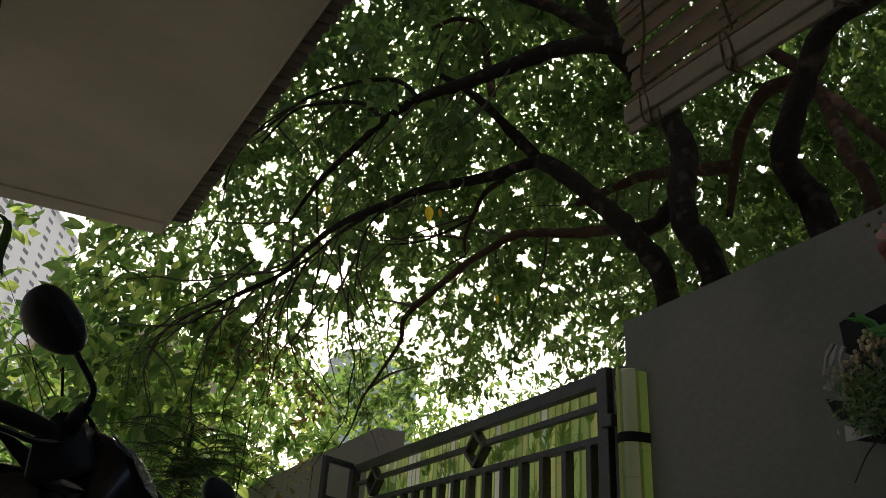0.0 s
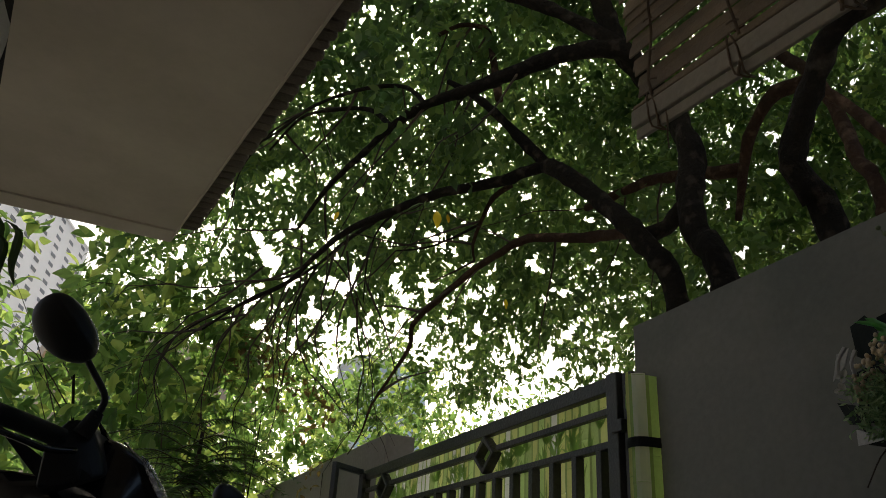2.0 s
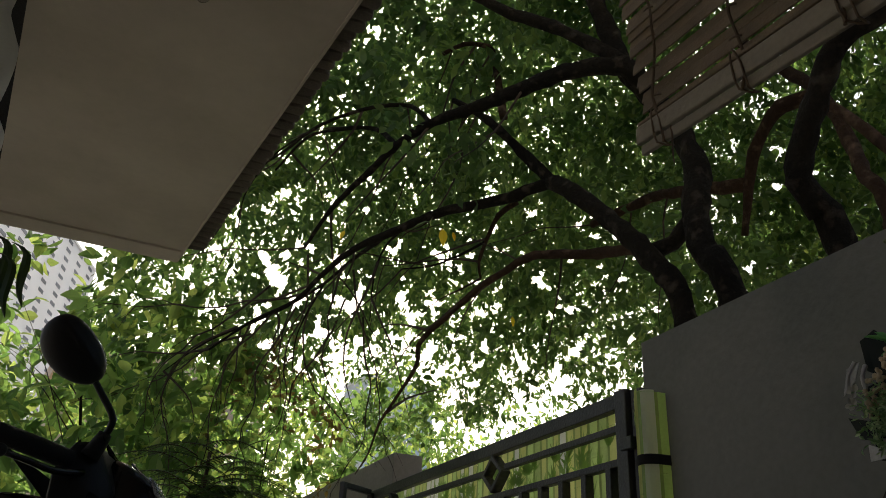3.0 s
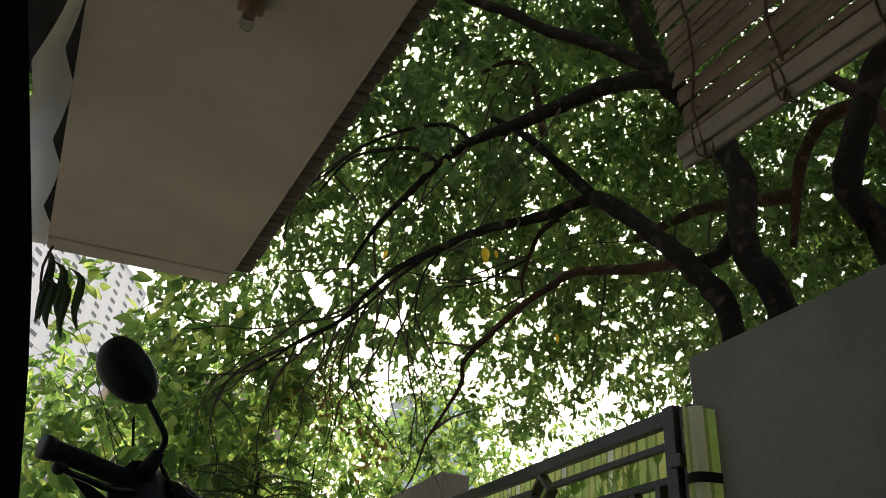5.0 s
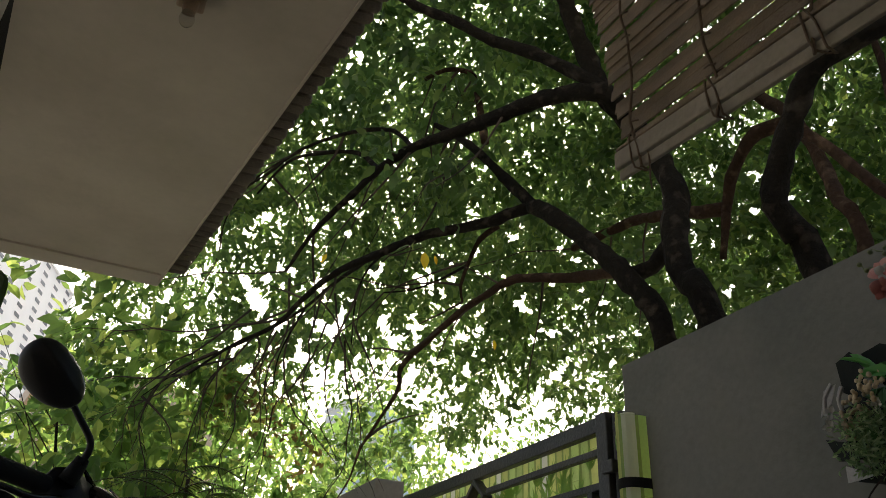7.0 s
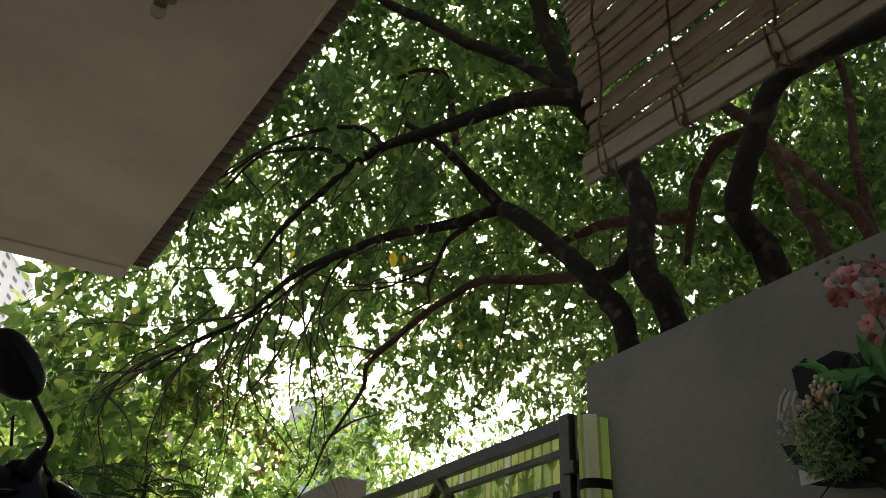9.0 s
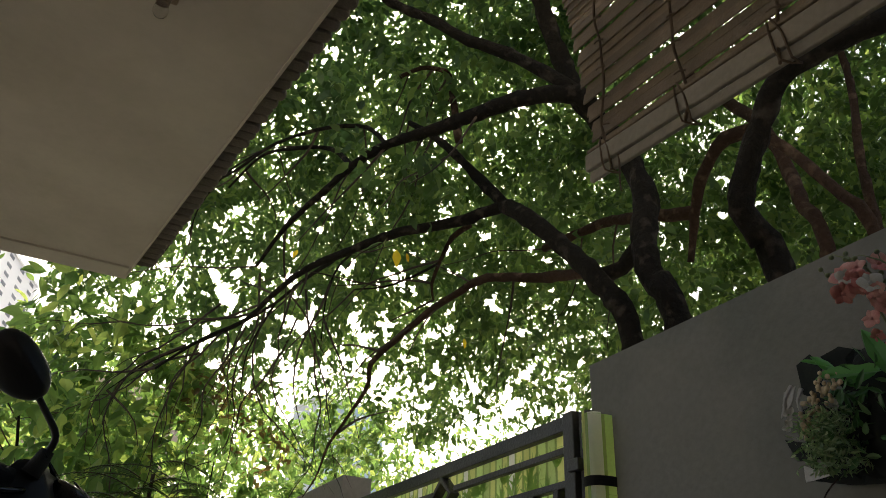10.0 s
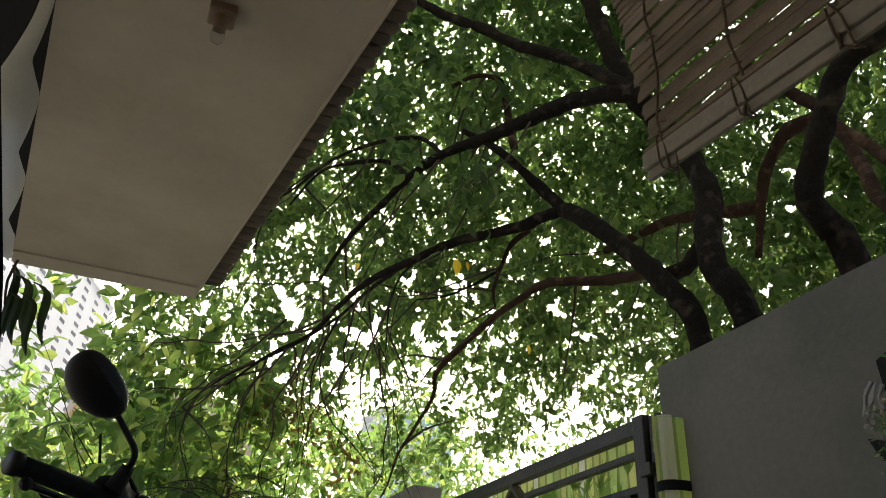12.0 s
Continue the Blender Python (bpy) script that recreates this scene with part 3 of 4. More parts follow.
TOP = 1.862
rng = random.Random(11)
s = 0.0
prev = None
while s < run[-1] - 0.01:
    w = rng.uniform(0.045, 0.075) if s < run[-1] - 0.35 else rng.uniform(0.05, 0.07)
    e = min(s + w, run[-1])
    for stop in (run[-1] - 0.165, run[-1] - 0.112, run[-1] - 0.045):
        if s < stop - 1e-6 and e > stop - 0.02:
            e = stop
            break
    pick = rng.random()
    if s > run[-1] - 0.166:
        mat = M_BAMBOO_Y if s < run[-1] - 0.115 else M_BAMBOO_W if s < run[-1] - 0.05 else M_BAMBOO_G
    else:
        mat = M_BAMBOO_W if pick < 0.3 else M_BAMBOO_Y if pick < 0.72 else M_BAMBOO_G
    bm = bmesh.new()
    cuts = [0.12]
    while cuts[-1] < TOP:
        cuts.append(cuts[-1] + rng.uniform(0.30, 0.5))
    cuts[-1] = TOP if s < run[-1] - 0.36 else TOP - 0.04
    n = 4
    grid = []
    for z0, z1 in zip(cuts, cuts[1:]):
        for zz in (z0, z0 + 0.006, z1 - 0.006, z1 - 0.001):
            rowv = []
            for k in range(n + 1):
                p, nor = on_line(s + (e - s) * (0, 0.26, 0.50, 0.78, 1)[k])
                bulge = 0.0015 * math.sin(math.pi * k / n) + (0.0012 if zz in (z0, z1 - 0.001) else 0)
                rowv.append(bm.verts.new(p + nor * bulge + Vector((0, 0, zz))))
            grid.append(rowv)
    for i, (a, b) in enumerate(zip(grid, grid[1:])):
        for k in range(n):
            f = bm.faces.new((a[k], a[k + 1], b[k + 1], b[k]))
            f.material_index = 1 if k == 0 or (i % 4 == 3) else 0
    bmesh.ops.recalc_face_normals(bm, faces=bm.faces)
    part("bamboo_stalk", bm, mat, sheet).data.materials.append(M_BAMBOO_EDGE)
    s = e
fan = bmesh.new()
for c in range(120):
    s0 = rng.uniform(0.05, run[-1] - 0.22)
    z0 = rng.choice((rng.uniform(1.60, 1.74), rng.uniform(1.62, 1.76), rng.uniform(1.2, 1.7)))
    for k in range(rng.randint(4, 8)):
        a = rng.uniform(-1.2, 1.2)
        ln = rng.uniform(0.05, 0.11)
        quad = []
        for f, wd in ((0.0, 0.0), (0.4, 0.007), (1.0, 0.0), (0.4, -0.007)):
            p, nor = on_line(s0 + math.sin(a) * ln * f + math.cos(a) * wd)
            quad.append(fan.verts.new(p + nor * 0.0045 + Vector((0, 0, min(TOP - 0.045, z0 + math.cos(a) * ln * f - math.sin(a) * wd)))))
        fan.faces.new(quad)
part("printed_leaves", fan, M_PRINT, sheet)
# Shadow of the latch across the roll, built as a thin black band.
band = bmesh.new()
rows = []
for k in range(40):
    p, nor = on_line(run[-1] - 0.20 + 0.0051 * k)
    rows.append([band.verts.new(p + nor * 0.006 + Vector((0, 0, z))) for z in (1.572, 1.606)])
for a, c in zip(rows, rows[1:]):
    band.faces.new((a[0], c[0], c[1], a[1]))
bmesh.ops.solidify(band, geom=band.faces[:], thickness=0.003)
part("latch_shadow_band", band, M_RUBBER, sheet, "dark band standing for the latch's shadow")

# ---------------------------------------------------------------- tree behind the wall
tree = thing("tree", (2.75, 2.6, 0.0), "large old tree with dark curved limbs over the wall", "tree")
BRANCHES = [
    ("trunk", [(2.62, 2.75, 0.0), (2.58, 2.72, 1.2), (2.49, 2.70, 2.29), (2.44, 2.83, 2.61), (2.37, 2.99, 2.85), (2.26, 3.17, 3.09), (2.23, 3.34, 3.24)], 0.095, 0.05, M_BARK),
    ("limb", [(2.23, 3.34, 3.24), (2.07, 3.61, 3.22), (1.85, 3.88, 3.22), (1.67, 4.13, 3.17), (1.48, 4.38, 3.10), (1.36, 4.61, 2.99), (1.26, 4.82, 2.87), (1.05, 5.03, 2.76), (0.85, 5.25, 2.60)], 0.042, 0.008, M_BARK),
    ("limb", [(2.24, 3.32, 3.22), (2.14, 3.43, 3.42), (2.00, 3.52, 3.62), (1.91, 3.62, 3.77), (1.80, 3.73, 3.90)], 0.042, 0.02, M_BARK),
    ("limb", [(2.44, 2.90, 2.70), (2.41, 3.25, 2.81), (2.22, 3.49, 2.86), (2.16, 3.68, 2.84), (2.08, 3.89, 2.78), (1.99, 4.11, 2.67), (1.92, 4.31, 2.56), (1.97, 4.45, 2.48), (1.92, 4.65, 2.30), (1.89, 4.82, 2.18), (1.89, 4.97, 2.03), (1.86, 5.10, 1.92)], 0.038, 0.005, M_BARK2),
    ("trunk", [(2.80, 2.55, 0.0), (2.65, 2.50, 1.3), (2.51, 2.45, 2.31), (2.49, 2.55, 2.54), (2.51, 2.59, 2.77), (2.56, 2.60, 3.00), (2.56, 2.67, 3.20), (2.50, 2.74, 3.43), (2.37, 2.83, 3.70), (2.29, 2.86, 3.96), (2.19, 2.86, 4.24), (2.04, 2.80, 4.56), (1.80, 2.60, 4.97)], 0.105, 0.045, M_BARK),
    ("limb", [(2.45, 2.76, 3.50), (2.22, 2.65, 3.51), (2.05, 2.91, 3.60), (1.95, 3.15, 3.63), (1.79, 3.43, 3.63), (1.65, 3.67, 3.64), (1.54, 3.92, 3.60), (1.46, 4.16, 3.53), (1.33, 4.45, 3.38), (1.25, 4.72, 3.20)], 0.062, 0.012, M_BARK),
    ("limb", [(2.30, 2.70, 3.50), (2.20, 2.65, 3.53), (2.08, 2.73, 3.66), (1.94, 2.83, 3.79), (1.77, 2.94, 3.89), (1.58, 3.03, 4.02), (1.38, 3.12, 4.13), (1.09, 3.17, 4.28)], 0.045, 0.026, M_BARK),
    ("limb", [(3.02, 2.75, 3.14), (2.97, 3.13, 3.29), (2.98, 3.44, 3.41), (2.88, 3.89, 3.42)], 0.045, 0.03, M_BARK2),
    ("limb", [(3.05, 2.84, 2.90), (2.99, 2.70, 3.15), (2.93, 2.56, 3.27), (2.92, 2.39, 3.35), (2.96, 2.26, 3.33)], 0.02, 0.045, M_BARK2),
    ("trunk", [(2.75, 2.05, 0.0), (2.62, 1.98, 1.4), (2.51, 1.93, 2.31), (2.46, 1.94, 2.43), (2.40, 1.96, 2.54), (2.38, 1.89, 2.68), (2.37, 1.79, 2.81), (2.36, 1.68, 2.94), (2.43, 1.52, 3.00), (2.52, 1.37, 3.035), (2.60, 1.23, 3.07), (2.68, 1.05, 3.11)], 0.080, 0.046, M_BARK),
    ("trunk", [(2.95, 1.95, 0.0), (2.85, 1.90, 1.4), (2.81, 1.93, 2.49), (2.87, 2.03, 2.76), (2.93, 2.11, 3.03), (2.94, 2.21, 3.33), (2.95, 2.36, 3.56), (2.83, 2.54, 3.88)], 0.047, 0.032, M_BARK2),
    ("limb", [(2.90, 1.72, 1.9), (2.87, 1.78, 2.55), (2.86, 1.85, 2.70), (2.84, 1.93, 2.86), (2.83, 2.00, 2.99), (2.77, 2.10, 3.16)], 0.036, 0.025, M_BARK2),
    ("limb", [(3.05, 1.85, 2.0), (3.11, 1.89, 2.70), (3.14, 1.90, 3.04), (3.20, 1.90, 3.32), (3.22, 1.90, 3.63), (3.17, 1.90, 3.98)], 0.03, 0.018, M_BARK2),
    ("limb", [(2.02, 3.50, 3.70), (2.06, 3.71, 4.29), (2.01, 3.70, 4.38), (1.87, 3.78, 4.40), (1.78, 3.89, 4.37)], 0.03, 0.016, M_BARK2),
    ("limb", [(1.65, 3.67, 3.64), (1.61, 4.01, 3.98), (1.38, 4.20, 3.99), (1.16, 4.43, 3.93), (1.02, 4.64, 3.83), (0.86, 4.84, 3.73)], 0.02, 0.008, M_BARK),
    ("limb", [(1.54, 3.92, 3.60), (1.49, 4.26, 3.92), (1.31, 4.43, 3.96), (1.14, 4.63, 3.96), (1.01, 4.89, 3.81)], 0.022, 0.008, M_BARK),
    ("limb", [(2.20, 3.66, 3.27), (2.16, 3.80, 3.24), (2.15, 3.92, 3.14), (2.15, 4.02, 3.03), (2.19, 4.07, 2.95)], 0.022, 0.008, M_BARK2),
    ("limb", [(2.44, 2.88, 2.66), (2.53, 2.78, 2.70), (2.56, 2.62, 2.80)], 0.050, 0.038, M_BARK),
    ("limb", [(2.16, 3.95, 3.14), (2.07, 4.13, 3.10), (1.95, 4.28, 3.06), (1.81, 4.41, 3.06)], 0.012, 0.005, M_BARK),
    ("limb", [(1.70, 4.10, 3.19), (1.70, 4.46, 3.20), (1.70, 4.62, 3.06), (1.75, 4.77, 2.82)], 0.012, 0.004, M_BARK),
    ("limb", [(1.62, 4.20, 3.15), (1.56, 4.84, 3.20), (1.50, 5.00, 3.14), (1.33, 5.20, 3.01), (1.14, 5.37, 2.90), (0.85, 5.55, 2.74), (0.63, 5.71, 2.54)], 0.018, 0.004, M_BARK),
    ("limb", [(1.48, 5.03, 3.12), (1.41, 5.29, 2.84), (1.45, 5.48, 2.58)], 0.010, 0.003, M_BARK),
    ("limb", [(1.16, 4.43, 3.93), (0.98, 4.80, 3.88), (0.87, 5.02, 3.69), (0.86, 5.20, 3.51)], 0.010, 0.004, M_BARK),
]
for name, pts, r0, r1, mat in BRANCHES:
    part(name, tube(pts, r0 * 0.82, r1 * 0.85, 14, rough=0.22, step=0.05), mat, tree, smooth=True)
# finer branches: fall off the limbs towards their ends
rng = random.Random(21)
twigs = bmesh.new()
for name, pts, r0, r1, mat in BRANCHES:
    if r1 > 0.03 and name == "trunk":
        continue
    lines = smooth_line(pts, 0.12)
    for c in lines[4::2]:
        if c.y < 3.1:
            continue
        way = Vector((rng.uniform(-0.7, 0.4), rng.uniform(-0.1, 0.9), rng.uniform(-0.9, 0.5)))
        q = [c]
        for k in range(rng.randint(3, 6)):
            way = (way + Vector((rng.uniform(-0.3, 0.3), rng.uniform(-0.2, 0.3), rng.uniform(-0.35, 0.12)))).normalized()
            q.append(q[-1] + way * rng.uniform(0.12, 0.2))
        if min(p.z for p in q) > 2.0 and all(p.x > 0.95 or p.y > 4.75 for p in q):
            tube(q, rng.uniform(0.005, 0.011), 0.002, 5, twigs, step=0.1)
hang = [((1.35, 4.9, 3.0), (0.35, 0.9, -0.8)), ((1.0, 5.2, 2.9), (-0.5, 0.6, -0.5)), ((1.2, 5.0, 2.95), (-0.7, 0.5, -0.35)), ((1.55, 5.0, 3.0), (0.0, 0.5, -0.9)),
        ((1.75, 5.1, 3.05), (0.3, 0.3, -0.9)), ((0.9, 5.4, 2.7), (-0.7, 0.5, -0.2)), ((1.9, 5.3, 2.8), (0.2, 0.2, -1)), ((1.45, 5.3, 2.9), (-0.1, 0.2, -1.0)),
        ((1.1, 5.3, 2.75), (-0.4, 0.7, -0.6)), ((1.3, 5.4, 2.8), (-0.3, 0.3, -0.9)), ((1.65, 5.3, 2.9), (-0.2, 0.3, -1.0)), ((0.8, 5.3, 2.65), (-0.8, 0.4, -0.5))]
for c, way in hang:
    c, way = Vector(c), Vector(way).normalized()
    q = [c - way * 0.25, c]
    for k in range(9):
        way = (way + Vector((rng.uniform(-0.4, 0.4), rng.uniform(-0.25, 0.3), rng.uniform(-0.36, 0.2)))).normalized()
        q.append(q[-1] + way * 0.115)
        if k > 0:
            side = (way + Vector((rng.uniform(-0.9, 0.9), rng.uniform(-0.4, 0.4), rng.uniform(-0.5, 0.3)))).normalized()
            tip = q[-1] + side * rng.uniform(0.10, 0.24)
            tube([q[-1], q[-1].lerp(tip, 0.5) + Vector((0, 0, 0.012)), tip + Vector((0, 0, -0.02))], 0.0038, 0.0012, 4, twigs, step=0.06)
    tube(q, 0.0085, 0.002, 5, twigs, step=0.06)
tagged(part("fine_growth", twigs, M_TWIG, tree), kind="stuff")


def crown(n, centre, radii, seed, keep, thin=0.0, scale=1.1):
    """Spray centres inside an ellipsoid, clumped by a slow noise."""
    r = np.random.default_rng(seed)
    out = []
    while len(out) < n:
        p = r.uniform(-1, 1, size=3)
        if p @ p > 1:
            continue
        q = np.array(centre) + p * np.array(radii)
        if not keep(q):
            continue
        t = thin(q) if callable(thin) else thin
        if noise.noise(Vector(q) * scale * 0.85) + 0.6 * noise.noise(Vector(q) * scale * 2.2) < t + r.uniform(-0.1, 0.07):
            continue
        out.append(q)
    return np.array(out), r


CAMERA_HOLLOW = Vector((0.34, 0.33, 1.0))


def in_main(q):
    d = (Vector(q) - CAMERA_HOLLOW).length
    # Leaves are kept away from the camera so that its view stays clear.
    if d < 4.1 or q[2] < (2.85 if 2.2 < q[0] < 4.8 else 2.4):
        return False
    if q[1] < 5.0 and q[0] < 1.05:
        return False
    az, el = bearing(q)
    if az < -2.0 and el < 32:
        return False
    # the skirt is cut back to fit the camera's view of sky over the gate
    flat = math.hypot(q[0] - 0.34, q[1] - 0.33)
    if q[0] > 0.55 * q[1] and q[2] < 1.0 + flat * (0.30 + 0.30 * noise.noise(Vector(q) * 1.1)):
        return False
    if q[0] < 4.2 and q[1] < 3.4 and q[2] < 4.6:
        return False
    return True


def thinning(q):
    """Open towards the low outer fringe over the gate, close above."""
    t = 0.30 - 0.40 * (q[2] - 2.85) if q[0] < 4.5 else 0.20 - 0.32 * (q[2] - 2.6)
    if q[0] < 2.9 and q[2] < 4.8:
        t += 0.12
    return max(t, -0.42)


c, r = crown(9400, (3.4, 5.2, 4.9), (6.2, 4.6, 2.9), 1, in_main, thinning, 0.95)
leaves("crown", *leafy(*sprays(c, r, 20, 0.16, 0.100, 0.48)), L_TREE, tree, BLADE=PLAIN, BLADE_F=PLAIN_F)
yl = np.array([(2.20, 4.72, 3.60), (2.36, 4.9, 3.7), (1.6, 5.1, 3.6), (2.7, 4.6, 3.0)])
leaves("yellowed_leaves", yl, np.array([(0.1, 0, -1.0), (0.3, 0, -1), (-0.4, 0, -1), (0.2, 0.1, -1)]), np.array([(-0.3, -1, 0.1)] * 4), np.array([0.13, 0.07, 0.08, 0.07]), np.array([0.07, 0.03, 0.035, 0.03]), L_YELLOW, tree)

# ---------------------------------------------------------------- trees and shrubs outside
def shrub(name, label, category, at, centre, radii, n, mat, seed, length=0.09, keep=lambda q: True, per=11, trunk_r=0.025, thin=-0.05, reach=0.16, scale=1.1):
    ob = thing(name, at, label, category, "trees along the street" if name == "street_tree" else "")
    top = Vector(centre)
    part("trunk", tube([at, tuple(Vector(at).lerp(top, 0.4) + Vector((0.05, 0.03, 0))), tuple(top)], trunk_r, trunk_r * 0.4, 8, step=0.2, rough=0.2), M_BARK, ob, smooth=True)
    rr = random.Random(seed)
    for k in range(6):
        tip = top + Vector((rr.uniform(-1, 1) * radii[0], rr.uniform(-1, 1) * radii[1], rr.uniform(-0.2, 0.9) * radii[2])) * 0.5
        start = Vector(at).lerp(top, rr.uniform(0.5, 0.95))
        part("limb", tube([tuple(start), tuple(start.lerp(tip, 0.5) + Vector((0, 0, 0.1))), tuple(tip)], trunk_r * 0.22, trunk_r * 0.05, 6, step=0.2), M_TWIG, ob)
    cc, r2 = crown(n, centre, radii, seed, keep, thin, scale)
    made = sprays(cc, r2, per, reach, length, 0.54, 0.35)
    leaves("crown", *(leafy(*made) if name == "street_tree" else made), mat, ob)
    return ob


shrub("small_tree", "leafy small tree with bright green broad leaves beyond the canopy", "tree", (0.6, 7.2, 0), (0.1, 7.0, 2.75), (1.6, 1.2, 1.35), 260, L_SHRUB, 31, 0.155, thin=-0.1,
      keep=lambda q: not past_tower(q), per=10, reach=0.19)
shrub("bush", "sunlit yellow-green bush beyond the wall", "bush", (-0.4, 9.5, 0), (0.5, 9.8, 2.4), (3.7, 1.4, 1.7), 640, L_SHRUB, 32, 0.17, thin=-0.1, keep=lambda q: not past_tower(q))
shrub("bush", "tall sunlit bush at the far side of the street", "bush", (2.2, 14.5, 0), (2.4, 14.5, 2.6), (3.4, 1.5, 2.7), 600, L_SHRUB, 38, 0.17, thin=-0.2, reach=0.25)
shrub("street_tree", "leafy green street tree", "tree", (5.9, 12.5, 0), (5.2, 12.5, 3.0), (3.6, 2.5, 2.1), 640, L_SHRUB, 33, 0.14, trunk_r=0.12, thin=0.06, reach=0.25, scale=0.7)
shrub("street_tree", "leafy green street tree", "tree", (12.8, 7.4, 0), (12.4, 7.2, 5.6), (4.0, 4.0, 3.8), 1600, L_TREE, 34, 0.15, trunk_r=0.14, thin=0.0, reach=0.25, scale=0.7)
shrub("street_tree", "leafy green street tree behind the wall", "tree", (8.5, 3.0, 0), (8.2, 3.0, 4.8), (3.0, 3.4, 3.4), 1000, L_SHRUB, 35, 0.14, trunk_r=0.12, thin=-0.1, reach=0.25, scale=0.7)
# Brown-leaved shrub placed in the brownish zone between the trees.
shrub("brown_bush", "brownish shrub with drooping twigs", "bush", (1.5, 6.9, 0), (1.6, 6.7, 2.4), (0.55, 0.5, 1.0), 40, L_BROWN, 36, 0.07, per=9, trunk_r=0.010)

# feathery shrub behind the scooter
fern = thing("feathery_shrub", (1.0, 5.6, 0.0), "dark feathery shrub with fine drooping fronds", "shrub")
part("stem", tube([(1.0, 5.6, 0), (1.02, 5.55, 1.0), (1.0, 5.45, 2.0)], 0.02, 0.012, 7), M_TWIG, fern)
rr = np.random.default_rng(5)
B, W_, F_, LN, WD = [], [], [], [], []
for k in range(44):
    a = rr.uniform(0, 2 * math.pi)
    root = np.array((1.0 + rr.uniform(-0.15, 0.15), 5.45, 1.72 + rr.uniform(-0.3, 0.32)))
    out = np.array((math.cos(a), math.sin(a) * 0.6, 0.55))
    ln = rr.uniform(0.35, 0.7)
    pts = [root + out * ln * f + np.array((0, 0, -0.62 * ln * f * f)) for f in np.linspace(0, 1, 22)]
    part("frond", tube([tuple(p) for p in pts[::5]], 0.004, 0.0015, 5), M_TWIG, fern)
    for i, p in enumerate(pts[2:]):
        side = np.cross(out, (0, 0, 1))
        for sgn in (-1, 1):
            B.append(p)
            W_.append(side * sgn + out * 0.4 + np.array((0, 0, -0.25)))
            F_.append((0.1 * sgn, 0, 1))
            LN.append(0.085 * (1 - 0.5 * i / 20))
            WD.append(0.012)
leaves("feathery_growth", np.array(B), np.array(W_), np.array(F_, float), np.array(LN), np.array(WD), L_FERN, fern)

# long blade leaves hanging at the canopy's far corner
hangp = thing("hanging_plant", (-0.43, 4.50, 2.84), "dark long-bladed leaves hanging from the canopy corner", "plant")
part("stem", tube([(-0.40, 4.50, 2.85), (-0.42, 4.52, 2.72), (-0.40, 4.55, 2.60)], 0.008, 0.006, 6), M_TWIG, hangp)
rr = random.Random(3)
for k in range(6):
    root = Vector((-0.40 + rr.uniform(-0.02, 0.10), 4.53, 2.66 + rr.uniform(0.0, 0.18)))
    a = rr.uniform(-0.4, 0.9)
    ln = rr.uniform(0.28, 0.46)
    tip = root + Vector((math.sin(a) * ln * 0.55, rr.uniform(-0.1, 0.1), -ln * 0.9))
    mid = root.lerp(tip, 0.35) + Vector((math.sin(a) * 0.05, 0, 0.07))
    line2 = smooth_line([root, mid, root.lerp(tip, 0.7), tip], 0.03)
    bm = bmesh.new()
    prevrow = None
    for i, p in enumerate(line2):
        f = i / (len(line2) - 1)
        w = 0.022 * math.sin(math.pi * (0.12 + 0.88 * f)) ** 0.8 + 0.0008
        row = [bm.verts.new(p + Vector((-w, 0.004, 0.2 * w))), bm.verts.new(p + Vector((0, -0.004, 0))), bm.verts.new(p + Vector((w, 0.004, 0.2 * w)))]
        if prevrow:
            bm.faces.new((prevrow[0], prevrow[1], row[1], row[0]))
            bm.faces.new((prevrow[1], prevrow[2], row[2], row[1]))
        prevrow = row
    bmesh.ops.solidify(bm, geom=bm.faces[:], thickness=0.001)
    part("blade", bm, L_BLADE, hangp)

# ---------------------------------------------------------------- scooter
bike = thing("scooter", (0.55, 2.05, 0.06), "black motor scooter with glossy fairing and oval mirrors", "scooter")


def shell(centre, u, v, w, ru, rv, rw, power=2.4, n=28):
    """A rounded pod on three axes."""
    bm = bmesh.new()
    bmesh.ops.create_uvsphere(bm, u_segments=n, v_segments=n // 2, radius=1)
    u, v, w = (Vector(a).normalized() for a in (u, v, w))
    for q in bm.verts:
        a, b, c = (math.copysign(abs(k) ** (2 / power), k) for k in q.co)
        q.co = Vector(centre) + u * (a * ru) + v * (b * rv) + w * (c * rw)
    return bm


# right-hand mirror, its back towards the viewer
mu, mw = Vector((0.71, 0.16, -0.69)).normalized(), Vector((-0.15, -0.96, 0.1)).normalized()
mv = mw.cross(mu).normalized()
mw = mu.cross(mv).normalized()
mc = Vector((0.272, 1.745, 1.427))
mirror = bmesh.new()
bmesh.ops.create_uvsphere(mirror, u_segments=32, v_segments=20, radius=1)
for q in mirror.verts:
    a, b, c = q.co
    wide = 0.043 * (1 - 0.10 * a - 0.12 * b - 0.10 * a * a)
    ridge = 0.006 * math.exp(-((b - 0.15) / 0.10) ** 2) if c > 0 else 0.0
    depth = 0.034 if c > 0 else 0.008
    q.co = mc + mu * (math.copysign(abs(a) ** 0.9, a) * 0.066) + mv * (math.copysign(abs(b) ** 0.86, b) * wide) + mw * (c * depth + ridge * (1 - a * a))
mirror_ob = part("mirror", mirror, M_PLASTIC, bike, "black ribbed plastic mirror back", True)
# Chrome rim added for the bright highlight on the mirror's edge.
part("mirror_rim_highlight", shell(mc - mw * 0.008, mu, mv, mw, 0.065, 0.040, 0.008, 2.2), M_CHROME, mirror_ob, "chrome rim for the highlight along the edge", True)
